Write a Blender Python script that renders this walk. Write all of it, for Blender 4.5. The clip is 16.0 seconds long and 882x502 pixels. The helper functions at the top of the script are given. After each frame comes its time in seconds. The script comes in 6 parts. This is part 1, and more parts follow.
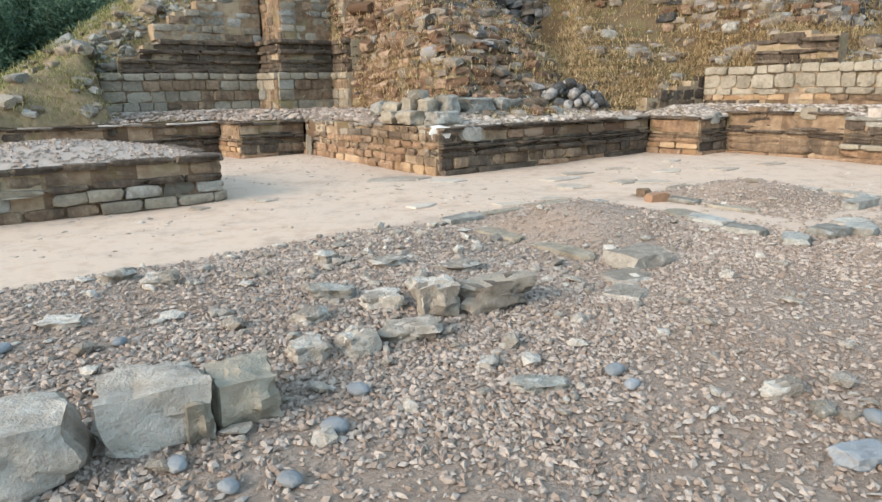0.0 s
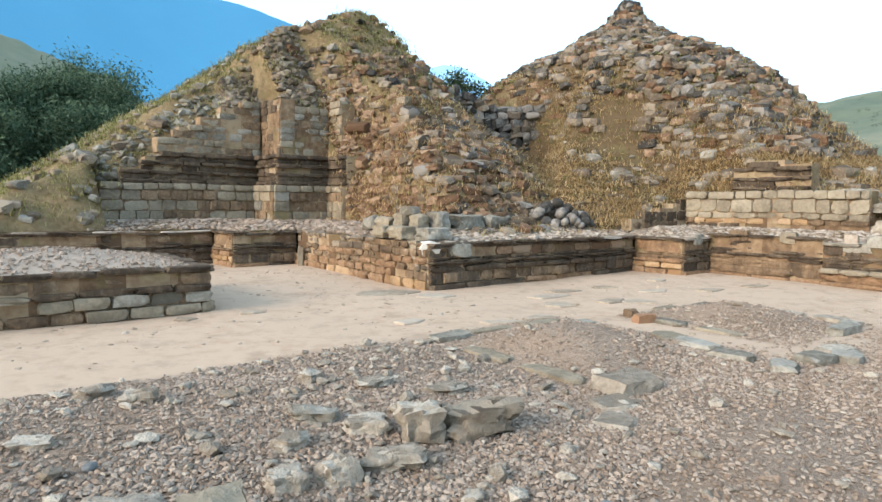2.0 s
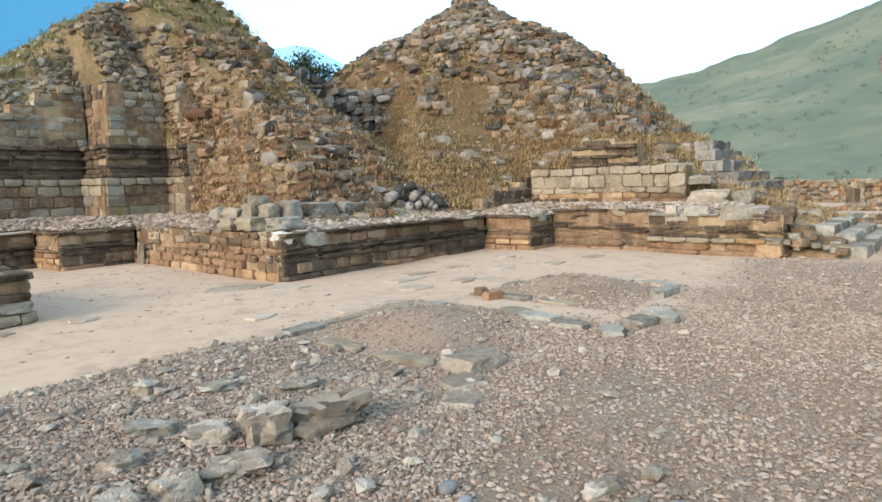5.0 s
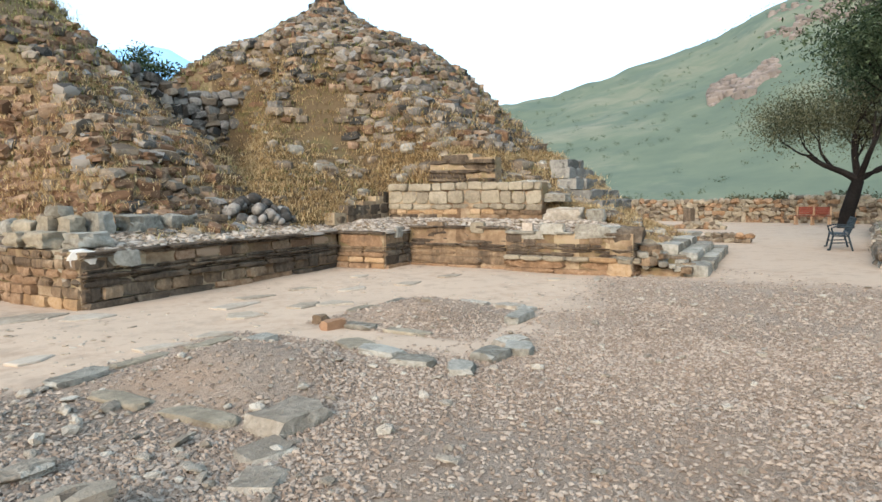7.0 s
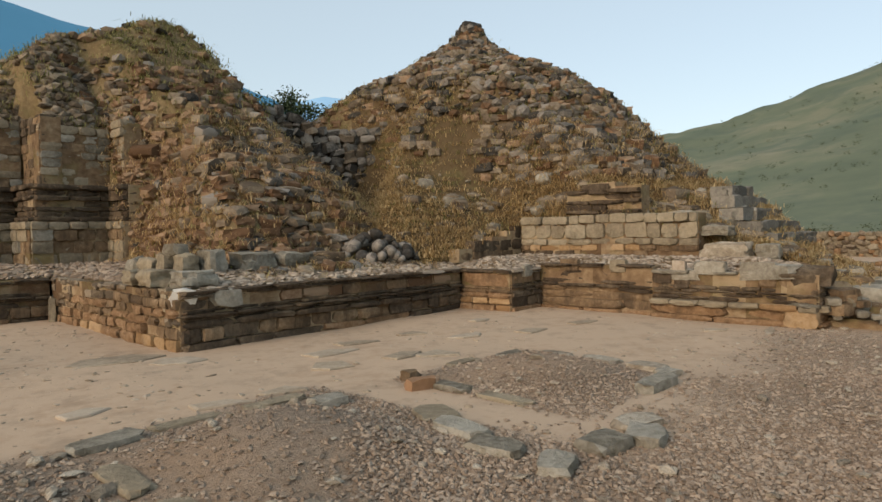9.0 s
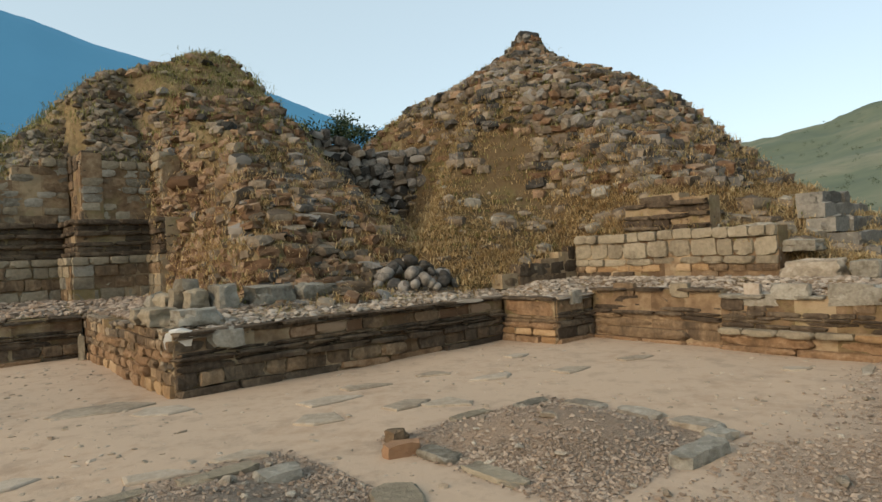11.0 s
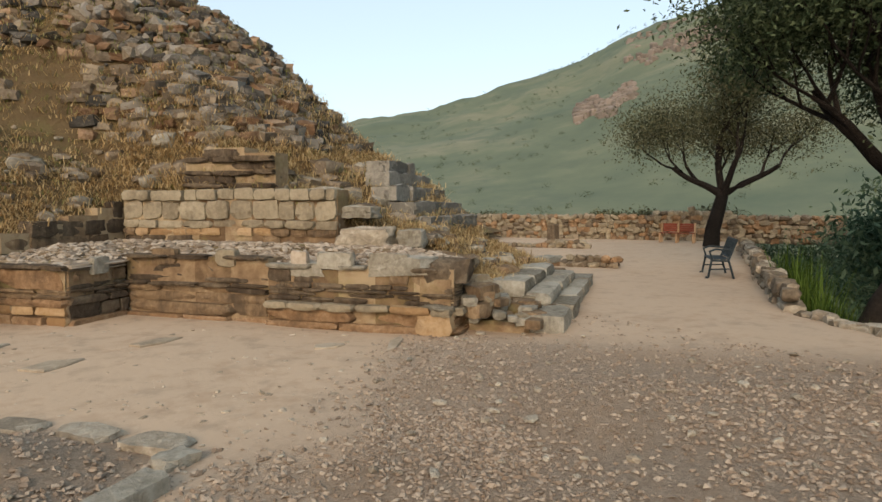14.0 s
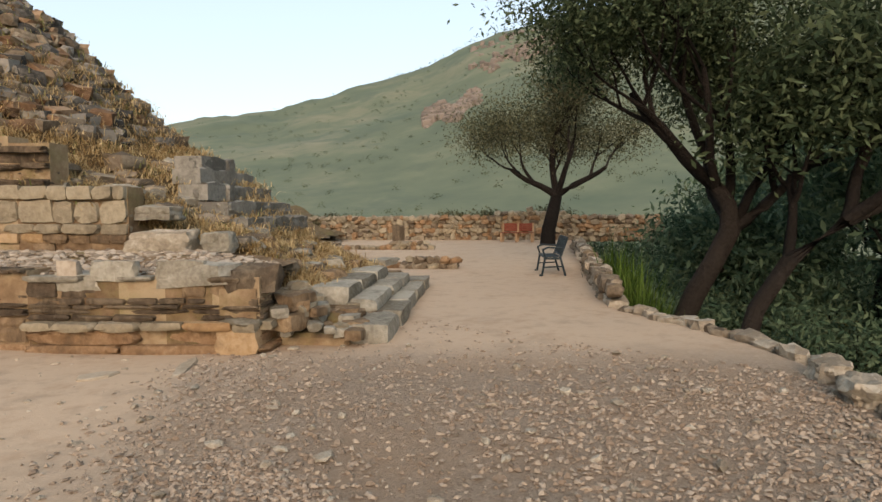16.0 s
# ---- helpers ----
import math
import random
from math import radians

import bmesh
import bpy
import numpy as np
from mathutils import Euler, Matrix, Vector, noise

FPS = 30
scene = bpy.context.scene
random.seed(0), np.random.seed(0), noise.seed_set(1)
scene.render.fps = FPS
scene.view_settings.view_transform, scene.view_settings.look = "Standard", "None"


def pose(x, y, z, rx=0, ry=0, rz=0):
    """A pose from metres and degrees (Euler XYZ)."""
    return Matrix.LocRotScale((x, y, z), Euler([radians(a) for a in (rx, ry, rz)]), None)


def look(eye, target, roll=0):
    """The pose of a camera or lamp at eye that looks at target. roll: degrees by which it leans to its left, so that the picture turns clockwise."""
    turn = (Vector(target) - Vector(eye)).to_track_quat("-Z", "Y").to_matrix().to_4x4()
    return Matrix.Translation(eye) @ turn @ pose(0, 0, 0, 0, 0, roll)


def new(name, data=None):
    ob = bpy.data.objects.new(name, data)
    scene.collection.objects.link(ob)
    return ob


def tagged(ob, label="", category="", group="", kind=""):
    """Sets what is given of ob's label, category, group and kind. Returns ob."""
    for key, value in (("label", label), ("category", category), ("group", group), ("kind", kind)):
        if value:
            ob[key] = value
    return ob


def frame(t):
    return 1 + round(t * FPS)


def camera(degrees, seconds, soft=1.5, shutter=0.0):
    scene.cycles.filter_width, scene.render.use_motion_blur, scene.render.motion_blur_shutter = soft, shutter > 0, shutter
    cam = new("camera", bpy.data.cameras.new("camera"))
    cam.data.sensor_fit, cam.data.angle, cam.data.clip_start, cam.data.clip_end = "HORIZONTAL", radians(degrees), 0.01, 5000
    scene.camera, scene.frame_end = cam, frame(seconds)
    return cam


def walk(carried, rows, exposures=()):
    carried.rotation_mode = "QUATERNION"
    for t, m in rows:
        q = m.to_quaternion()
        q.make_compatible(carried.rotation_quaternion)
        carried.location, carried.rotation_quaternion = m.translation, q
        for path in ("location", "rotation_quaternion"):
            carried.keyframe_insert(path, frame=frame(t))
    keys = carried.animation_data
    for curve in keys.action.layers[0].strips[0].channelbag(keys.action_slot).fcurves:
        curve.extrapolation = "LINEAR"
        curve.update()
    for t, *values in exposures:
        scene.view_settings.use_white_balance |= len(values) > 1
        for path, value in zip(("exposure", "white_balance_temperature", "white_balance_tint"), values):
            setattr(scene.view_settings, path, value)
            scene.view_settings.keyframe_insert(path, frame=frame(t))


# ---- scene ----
cam = camera(70.0, 16.0)
PATH = [
    (0, (0.14, 0.031, 1.438), (0.091, 1.968, 0.943), -0.9),
    (0.5, (0.125, 0.025, 1.481), (0.033, 1.985, 1.097), 0.4),
    (1, (0.113, 0.017, 1.502), (0.049, 1.998, 1.229), 1.5),
    (1.5, (0.128, 0.018, 1.517), (0.084, 2.007, 1.312), 0.9),
    (2, (0.145, 0.024, 1.531), (0.131, 2.018, 1.377), 0.6),
    (2.5, (0.157, 0.016, 1.545), (0.212, 2.011, 1.423), 0.5),
    (3, (0.164, 0.006, 1.543), (0.278, 2.0, 1.437), -0.0),
    (5.3, (0.312, 0.015, 1.591), (0.802, 1.94, 1.361), -0.8),
    (5.5, (0.323, 0.112, 1.565), (0.872, 2.021, 1.33), -0.2),
    (6, (0.471, 0.439, 1.575), (1.199, 2.291, 1.374), -1.2),
    (6.5, (0.586, 0.657, 1.566), (1.445, 2.447, 1.32), -1.7),
    (7, (0.913, 0.857, 1.581), (1.723, 2.677, 1.404), -0.4),
    (7.5, (1.134, 1.017, 1.606), (2.009, 2.809, 1.448), -0.0),
    (8, (1.369, 1.404, 1.643), (2.135, 3.249, 1.552), -0.6),
    (8.5, (1.624, 1.653, 1.59), (2.208, 3.566, 1.576), 0.1),
    (9, (1.899, 1.946, 1.564), (2.241, 3.916, 1.504), -1.0),
    (9.2, (2.018, 2.104, 1.532), (2.314, 4.082, 1.53), -1.0),
    (11.3, (3.165, 3.035, 1.653), (3.235, 5.034, 1.666), -2.9),
    (11.5, (3.317, 3.101, 1.644), (3.456, 5.096, 1.67), -2.3),
    (12, (3.612, 3.293, 1.58), (3.96, 5.262, 1.53), 0.3),
    (12.5, (3.876, 3.605, 1.582), (4.532, 5.493, 1.504), -0.9),
    (13, (4.045, 3.831, 1.609), (4.951, 5.61, 1.497), -1.0),
    (13.5, (4.338, 3.974, 1.561), (5.361, 5.691, 1.497), -0.0),
    (14, (4.598, 4.081, 1.576), (5.739, 5.718, 1.439), 0.1),
    (14.5, (4.81, 4.242, 1.572), (6.111, 5.761, 1.525), -0.2),
    (15, (4.989, 4.36, 1.562), (6.394, 5.777, 1.432), -1.1),
    (15.5, (5.236, 4.4, 1.568), (6.647, 5.817, 1.524), -0.5),
    (16, (5.445, 4.393, 1.516), (6.931, 5.726, 1.387), -0.4),
]
EXPO = [(0.0, 1.3), (1.5, 1.3), (2.3, 1.0), (3.0, 0.55), (5.3, 1.15), (7.0, 1.15), (7.6, 0.85), (8.2, 0.35), (9.2, 0.15), (11.3, 0.3), (12.5, 0.4), (14.5, 0.4), (15.5, 0.38), (16.0, 0.5)]
BALANCE = [(0.0, 5700, 10), (2.0, 5900, 10), (7.5, 5900, 10), (8.5, 7000, 14), (9.2, 7050, 14), (11.3, 6950, 10), (12.5, 7000, 12), (14.0, 7000, 13), (15.5, 6950, 13), (16.0, 7050, 16)]
EXPO = [(t, e + 0.5, float(np.interp(t, [b[0] for b in BALANCE], [b[1] for b in BALANCE])), float(np.interp(t, [b[0] for b in BALANCE], [b[2] for b in BALANCE]))) for t, e in EXPO]
walk(cam, [(t, look(eye, target, roll)) for t, eye, target, roll in PATH], EXPO)

# ---- world and light: hazy evening, the glow stands low over the -u side ----
SUN_AZ, SUN_EL = 232.0, 24.0
world = bpy.data.worlds.new("sky")
scene.world = world
world.use_nodes = True
wn = world.node_tree
sky = wn.nodes.new("ShaderNodeTexSky")
sky.sky_type, sky.sun_disc = "NISHITA", False
sky.sun_elevation, sky.sun_rotation = radians(SUN_EL), radians(SUN_AZ)
sky.air_density, sky.dust_density, sky.ozone_density = 1.0, 1.6, 1.0
haze = wn.nodes.new("ShaderNodeMix")
haze.data_type = "RGBA"
haze.inputs[0].default_value = 0.62
wn.links.new(sky.outputs[0], haze.inputs[6])
haze.inputs[7].default_value = (2.55, 3.2, 3.45, 1)
wn.links.new(haze.outputs[2], wn.nodes["Background"].inputs[0])
wn.nodes["Background"].inputs[1].default_value = 0.15
sun = new("sun", bpy.data.lights.new("sun", "SUN"))
sun.data.energy, sun.data.angle, sun.data.color = 1.25, radians(30), (1.0, 0.78, 0.56)
sun_dir = Vector((math.sin(radians(SUN_AZ)) * math.cos(radians(SUN_EL)), math.cos(radians(SUN_AZ)) * math.cos(radians(SUN_EL)), math.sin(radians(SUN_EL))))
sun.matrix_world = look(sun_dir * 50, (0, 0, 0))

# ---- plan: a runs along the ruin's plinth, b across it ----
PHI = 38.0
CU, SU = math.cos(radians(PHI)), math.sin(radians(PHI))


def W(a, b, z=0.0):
    return Vector((CU * a + SU * b, SU * a - CU * b, z))


def AB(x, y):
    return CU * x + SU * y, SU * x - CU * y


rng = np.random.default_rng(7)
rnd = random.Random(11)


# ---- materials ----
def mat(name, colours, rough=0.9, grain=14.0, patch=1.2, bump=0.35, vary=0.35, stain=None, fine=90.0, metal=0.0, translucent=0.0, streak=None):
    """Two or more colours mixed by grain and patches, varied piece by piece, with relief at two scales."""
    m = bpy.data.materials.new(name)
    m.use_nodes = True
    t, n, l = m.node_tree, m.node_tree.nodes, m.node_tree.links
    bs = n["Principled BSDF"]
    bs.inputs["Roughness"].default_value, bs.inputs["Metallic"].default_value = rough, metal
    bs.inputs["Specular IOR Level"].default_value = 0.12
    geo = n.new("ShaderNodeNewGeometry")
    info = n.new("ShaderNodeObjectInfo")
    add = n.new("ShaderNodeMath")
    add.operation = "ADD"
    l.new(geo.outputs["Random Per Island"], add.inputs[0])
    l.new(info.outputs["Random"], add.inputs[1])
    fr = n.new("ShaderNodeMath")
    fr.operation = "FRACT"
    l.new(add.outputs[0], fr.inputs[0])

    def nz(scale, detail=6.0, r=0.62):
        q = n.new("ShaderNodeTexNoise")
        q.inputs["Scale"].default_value, q.inputs["Detail"].default_value, q.inputs["Roughness"].default_value = scale, detail, r
        l.new(geo.outputs["Position"], q.inputs["Vector"])
        return q.outputs["Fac"]

    big, mid, small = nz(patch, 4), nz(grain, 6), nz(fine, 3)
    mix = n.new("ShaderNodeMath")
    mix.operation = "MULTIPLY_ADD"
    l.new(mid, mix.inputs[0])
    mix.inputs[1].default_value = 0.55
    s2 = n.new("ShaderNodeMath")
    s2.operation = "MULTIPLY"
    l.new(big, s2.inputs[0])
    s2.inputs[1].default_value = 0.45
    l.new(s2.outputs[0], mix.inputs[2])
    va = n.new("ShaderNodeMath")
    va.operation = "MULTIPLY_ADD"
    l.new(fr.outputs[0], va.inputs[0])
    va.inputs[1].default_value = vary
    off = n.new("ShaderNodeMath")
    off.operation = "SUBTRACT"
    l.new(mix.outputs[0], off.inputs[0])
    off.inputs[1].default_value = vary / 2
    l.new(off.outputs[0], va.inputs[2])
    ramp = n.new("ShaderNodeValToRGB")
    el = ramp.color_ramp.elements
    while len(el) < len(colours):
        el.new(0.5)
    for i, c in enumerate(colours):
        el[i].position = 0.34 + 0.32 * i / max(1, len(colours) - 1)
        el[i].color = (*c, 1)
    l.new(va.outputs[0], ramp.inputs[0])
    out = ramp.outputs[0]
    if stain:
        sm = n.new("ShaderNodeMapRange")
        sm.inputs[1].default_value, sm.inputs[2].default_value = 0.52, 0.66
        l.new(nz(stain[1], 7, 0.7), sm.inputs[0])
        mul = n.new("ShaderNodeMath")
        mul.operation = "MULTIPLY"
        l.new(sm.outputs[0], mul.inputs[0])
        mul.inputs[1].default_value = stain[2]
        mx = n.new("ShaderNodeMix")
        mx.data_type = "RGBA"
        l.new(mul.outputs[0], mx.inputs[0])
        l.new(out, mx.inputs[6])
        mx.inputs[7].default_value = (*stain[0], 1)
        out = mx.outputs[2]
    if streak:
        sq = n.new("ShaderNodeMapping")
        sq.inputs["Scale"].default_value = (3.4, 3.4, 0.75)
        l.new(geo.outputs["Position"], sq.inputs["Vector"])
        sn = n.new("ShaderNodeTexNoise")
        sn.inputs["Scale"].default_value, sn.inputs["Detail"].default_value, sn.inputs["Roughness"].default_value = 1.0, 8, 0.7
        l.new(sq.outputs[0], sn.inputs["Vector"])
        sr = n.new("ShaderNodeMapRange")
        sr.inputs[1].default_value, sr.inputs[2].default_value, sr.inputs[4].default_value = 0.46, 0.62, streak[1]
        l.new(sn.outputs[0], sr.inputs[0])
        sx = n.new("ShaderNodeMix")
        sx.data_type = "RGBA"
        l.new(sr.outputs[0], sx.inputs[0])
        l.new(out, sx.inputs[6])
        sx.inputs[7].default_value = (*streak[0], 1)
        out = sx.outputs[2]
    l.new(out, bs.inputs["Base Color"])
    hs = n.new("ShaderNodeMath")
    hs.operation = "MULTIPLY_ADD"
    l.new(small, hs.inputs[0])
    hs.inputs[1].default_value = 0.3
    l.new(mid, hs.inputs[2])
    bp = n.new("ShaderNodeBump")
    bp.inputs["Strength"].default_value, bp.inputs["Distance"].default_value = bump, 0.06
    l.new(hs.outputs[0], bp.inputs["Height"])
    l.new(bp.outputs[0], bs.inputs["Normal"])
    if translucent:
        tr = n.new("ShaderNodeBsdfTranslucent")
        l.new(out, tr.inputs[0])
        ms = n.new("ShaderNodeMixShader")
        ms.inputs[0].default_value = translucent
        l.new(bs.outputs[0], ms.inputs[1])
        l.new(tr.outputs[0], ms.inputs[2])
        l.new(ms.outputs[0], n["Material Output"].inputs[0])
    return m


M_ASHLAR = mat("pale_ashlar", [(0.19, 0.16, 0.115), (0.27, 0.23, 0.165), (0.35, 0.305, 0.225)], vary=0.2, bump=0.6, stain=((0.1, 0.082, 0.058), 1.6, 0.6))
M_GREYBLOCK = mat("grey_block", [(0.145, 0.13, 0.1), (0.26, 0.24, 0.195), (0.37, 0.35, 0.295)], bump=0.7, vary=0.28, stain=((0.09, 0.08, 0.06), 3.0, 0.5))
M_TIER = mat("grey_tier_stone", [(0.13, 0.125, 0.11), (0.2, 0.19, 0.165), (0.29, 0.275, 0.24)], bump=0.7, vary=0.25, stain=((0.085, 0.08, 0.068), 3.0, 0.5))
M_SLATE = mat("dark_moulding", [(0.062, 0.047, 0.034), (0.11, 0.084, 0.06), (0.185, 0.145, 0.1)], stain=((0.23, 0.175, 0.115), 1.7, 0.45), bump=0.8, vary=0.16, streak=((0.04, 0.03, 0.022), 0.75))
M_PLASTER = mat("ochre_plaster", [(0.15, 0.102, 0.062), (0.235, 0.165, 0.102), (0.34, 0.255, 0.165)], stain=((0.09, 0.066, 0.046), 1.3, 0.8), patch=1.4, vary=0.14, bump=0.8, streak=((0.06, 0.045, 0.032), 0.7))
M_OCHRE = mat("ochre_block", [(0.25, 0.155, 0.08), (0.33, 0.22, 0.118), (0.41, 0.295, 0.18)], stain=((0.17, 0.115, 0.07), 2.6, 0.6), bump=0.6)
M_FOOTING = mat("earth_stained_render", [(0.19, 0.115, 0.063), (0.28, 0.18, 0.105), (0.39, 0.275, 0.175)], stain=((0.1, 0.068, 0.044), 1.9, 0.8), patch=2.0, vary=0.1, bump=0.9)
M_FLAKE = mat("pale_stone_flake", [(0.21, 0.17, 0.13), (0.3, 0.25, 0.195), (0.41, 0.355, 0.29)], vary=0.6, bump=0.3)
M_RUBBLE = mat("rubble_stone", [(0.1, 0.078, 0.056), (0.175, 0.14, 0.102), (0.28, 0.235, 0.175)], vary=0.35, bump=0.6)
M_DARKRUB = mat("dark_boulder", [(0.05, 0.047, 0.042), (0.13, 0.12, 0.105), (0.26, 0.24, 0.21)], vary=0.5, bump=0.5)
M_REDRUB = mat("red_rubble", [(0.12, 0.072, 0.042), (0.2, 0.125, 0.076), (0.31, 0.22, 0.145)], vary=0.45, bump=0.6)
M_WHITE = mat("white_stone", [(0.45, 0.43, 0.38), (0.62, 0.6, 0.55)], vary=0.2)
M_BRICK = mat("reddish_brick", [(0.24, 0.14, 0.08), (0.33, 0.205, 0.125)], vary=0.2)
M_EARTH = mat("packed_earth", [(0.13, 0.085, 0.05), (0.24, 0.165, 0.1), (0.36, 0.28, 0.18)], grain=6, bump=0.8, stain=((0.19, 0.17, 0.07), 1.1, 0.6))
M_GRAVEL = mat("gravel_chips", [(0.205, 0.155, 0.115), (0.265, 0.208, 0.158), (0.345, 0.285, 0.225)], vary=0.6, grain=30, bump=0.2)
M_MOUND = mat("turf_and_dry_earth", [(0.13, 0.092, 0.05), (0.21, 0.155, 0.083), (0.3, 0.23, 0.13)], grain=9, patch=0.6, bump=1.0, stain=((0.13, 0.125, 0.05), 0.9, 0.7))
M_GRAVELSTONE = mat("loose_stone", [(0.22, 0.185, 0.14), (0.34, 0.295, 0.23), (0.48, 0.43, 0.35)], vary=0.3, bump=0.8, stain=((0.15, 0.12, 0.088), 5.0, 0.45))
M_BLUEPEB = mat("grey_pebble", [(0.15, 0.155, 0.15), (0.23, 0.232, 0.222)], vary=0.3, rough=0.8)
M_STRAW = mat("dry_grass", [(0.3, 0.2, 0.095), (0.48, 0.345, 0.17), (0.62, 0.48, 0.27)], vary=0.6, patch=0.5, bump=0.0, translucent=0.45)
M_GREENGRASS = mat("green_grass", [(0.12, 0.125, 0.042), (0.23, 0.225, 0.085), (0.36, 0.33, 0.15)], vary=0.6, patch=0.5, bump=0.0, translucent=0.4)
M_PAVING = mat("dusty_paving", [(0.25, 0.2, 0.145), (0.36, 0.3, 0.225), (0.44, 0.37, 0.29)], vary=0.25, stain=((0.2, 0.16, 0.12), 2.2, 0.4))
M_LUSH = mat("lush_grass", [(0.025, 0.05, 0.008), (0.05, 0.095, 0.016), (0.09, 0.14, 0.028)], vary=0.6, bump=0.0, translucent=0.3)
M_LEAF = mat("acacia_leaf", [(0.03, 0.048, 0.024), (0.06, 0.088, 0.045), (0.1, 0.13, 0.07)], vary=0.8, bump=0.0, rough=0.75, translucent=0.25)
M_LEAFSOFT = mat("soft_green_leaf", [(0.04, 0.075, 0.045), (0.075, 0.125, 0.075), (0.12, 0.17, 0.1)], vary=0.8, bump=0.0, rough=0.75, translucent=0.25)
M_LEAFDRY = mat("dusty_leaf", [(0.05, 0.055, 0.03), (0.09, 0.095, 0.05), (0.14, 0.14, 0.08)], vary=0.8, bump=0.0, rough=0.8, translucent=0.25)
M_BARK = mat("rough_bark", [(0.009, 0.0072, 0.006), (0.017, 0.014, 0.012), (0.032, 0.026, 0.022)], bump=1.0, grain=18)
M_IRON = mat("painted_iron", [(0.014, 0.022, 0.027), (0.03, 0.042, 0.05)], rough=0.5, bump=0.1, vary=0.1)
M_REDWOOD = mat("red_painted_slat", [(0.13, 0.032, 0.02), (0.2, 0.055, 0.035)], rough=0.6, bump=0.1, vary=0.2)
M_FRAMEWOOD = mat("tan_frame", [(0.3, 0.2, 0.12), (0.4, 0.28, 0.18)], rough=0.7, bump=0.1)
M_HILL = mat("scrub_hillside_haze_glow", [(0.06, 0.08, 0.042), (0.103, 0.116, 0.06), (0.18, 0.168, 0.1)], grain=0.05, patch=0.018, fine=0.5, bump=0.15, vary=0.0, stain=((0.06, 0.08, 0.045), 0.07, 0.6))
# valley haze painted on as a faint blue-grey emission
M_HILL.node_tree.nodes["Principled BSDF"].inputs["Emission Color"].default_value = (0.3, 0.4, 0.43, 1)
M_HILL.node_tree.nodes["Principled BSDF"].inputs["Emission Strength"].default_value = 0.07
M_HILLSCRUB = mat("hillside_scrub", [(0.055, 0.075, 0.042), (0.095, 0.112, 0.065)], vary=0.6, bump=0.0, grain=0.5, patch=0.05)
M_CLIFF = mat("bare_cliff", [(0.15, 0.125, 0.105), (0.24, 0.2, 0.17)], grain=0.25, patch=0.04, fine=1.0)
M_WATER = mat("river_water", [(0.02, 0.05, 0.05), (0.03, 0.07, 0.07)], rough=0.12, bump=0.05, grain=3)


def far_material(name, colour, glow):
    """Distant slopes, with the evening haze painted into their colour and a slight glow."""
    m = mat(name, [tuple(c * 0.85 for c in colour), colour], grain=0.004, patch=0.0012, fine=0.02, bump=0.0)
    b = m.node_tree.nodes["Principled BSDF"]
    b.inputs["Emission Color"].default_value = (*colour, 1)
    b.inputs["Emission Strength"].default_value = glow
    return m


# the farther mountain carries more of the painted haze
M_BLUE = far_material("haze_painted_blue_mountain", (0.042, 0.14, 0.23), 0.5)
M_PALEBLUE = far_material("haze_painted_far_mountain", (0.17, 0.31, 0.45), 0.6)


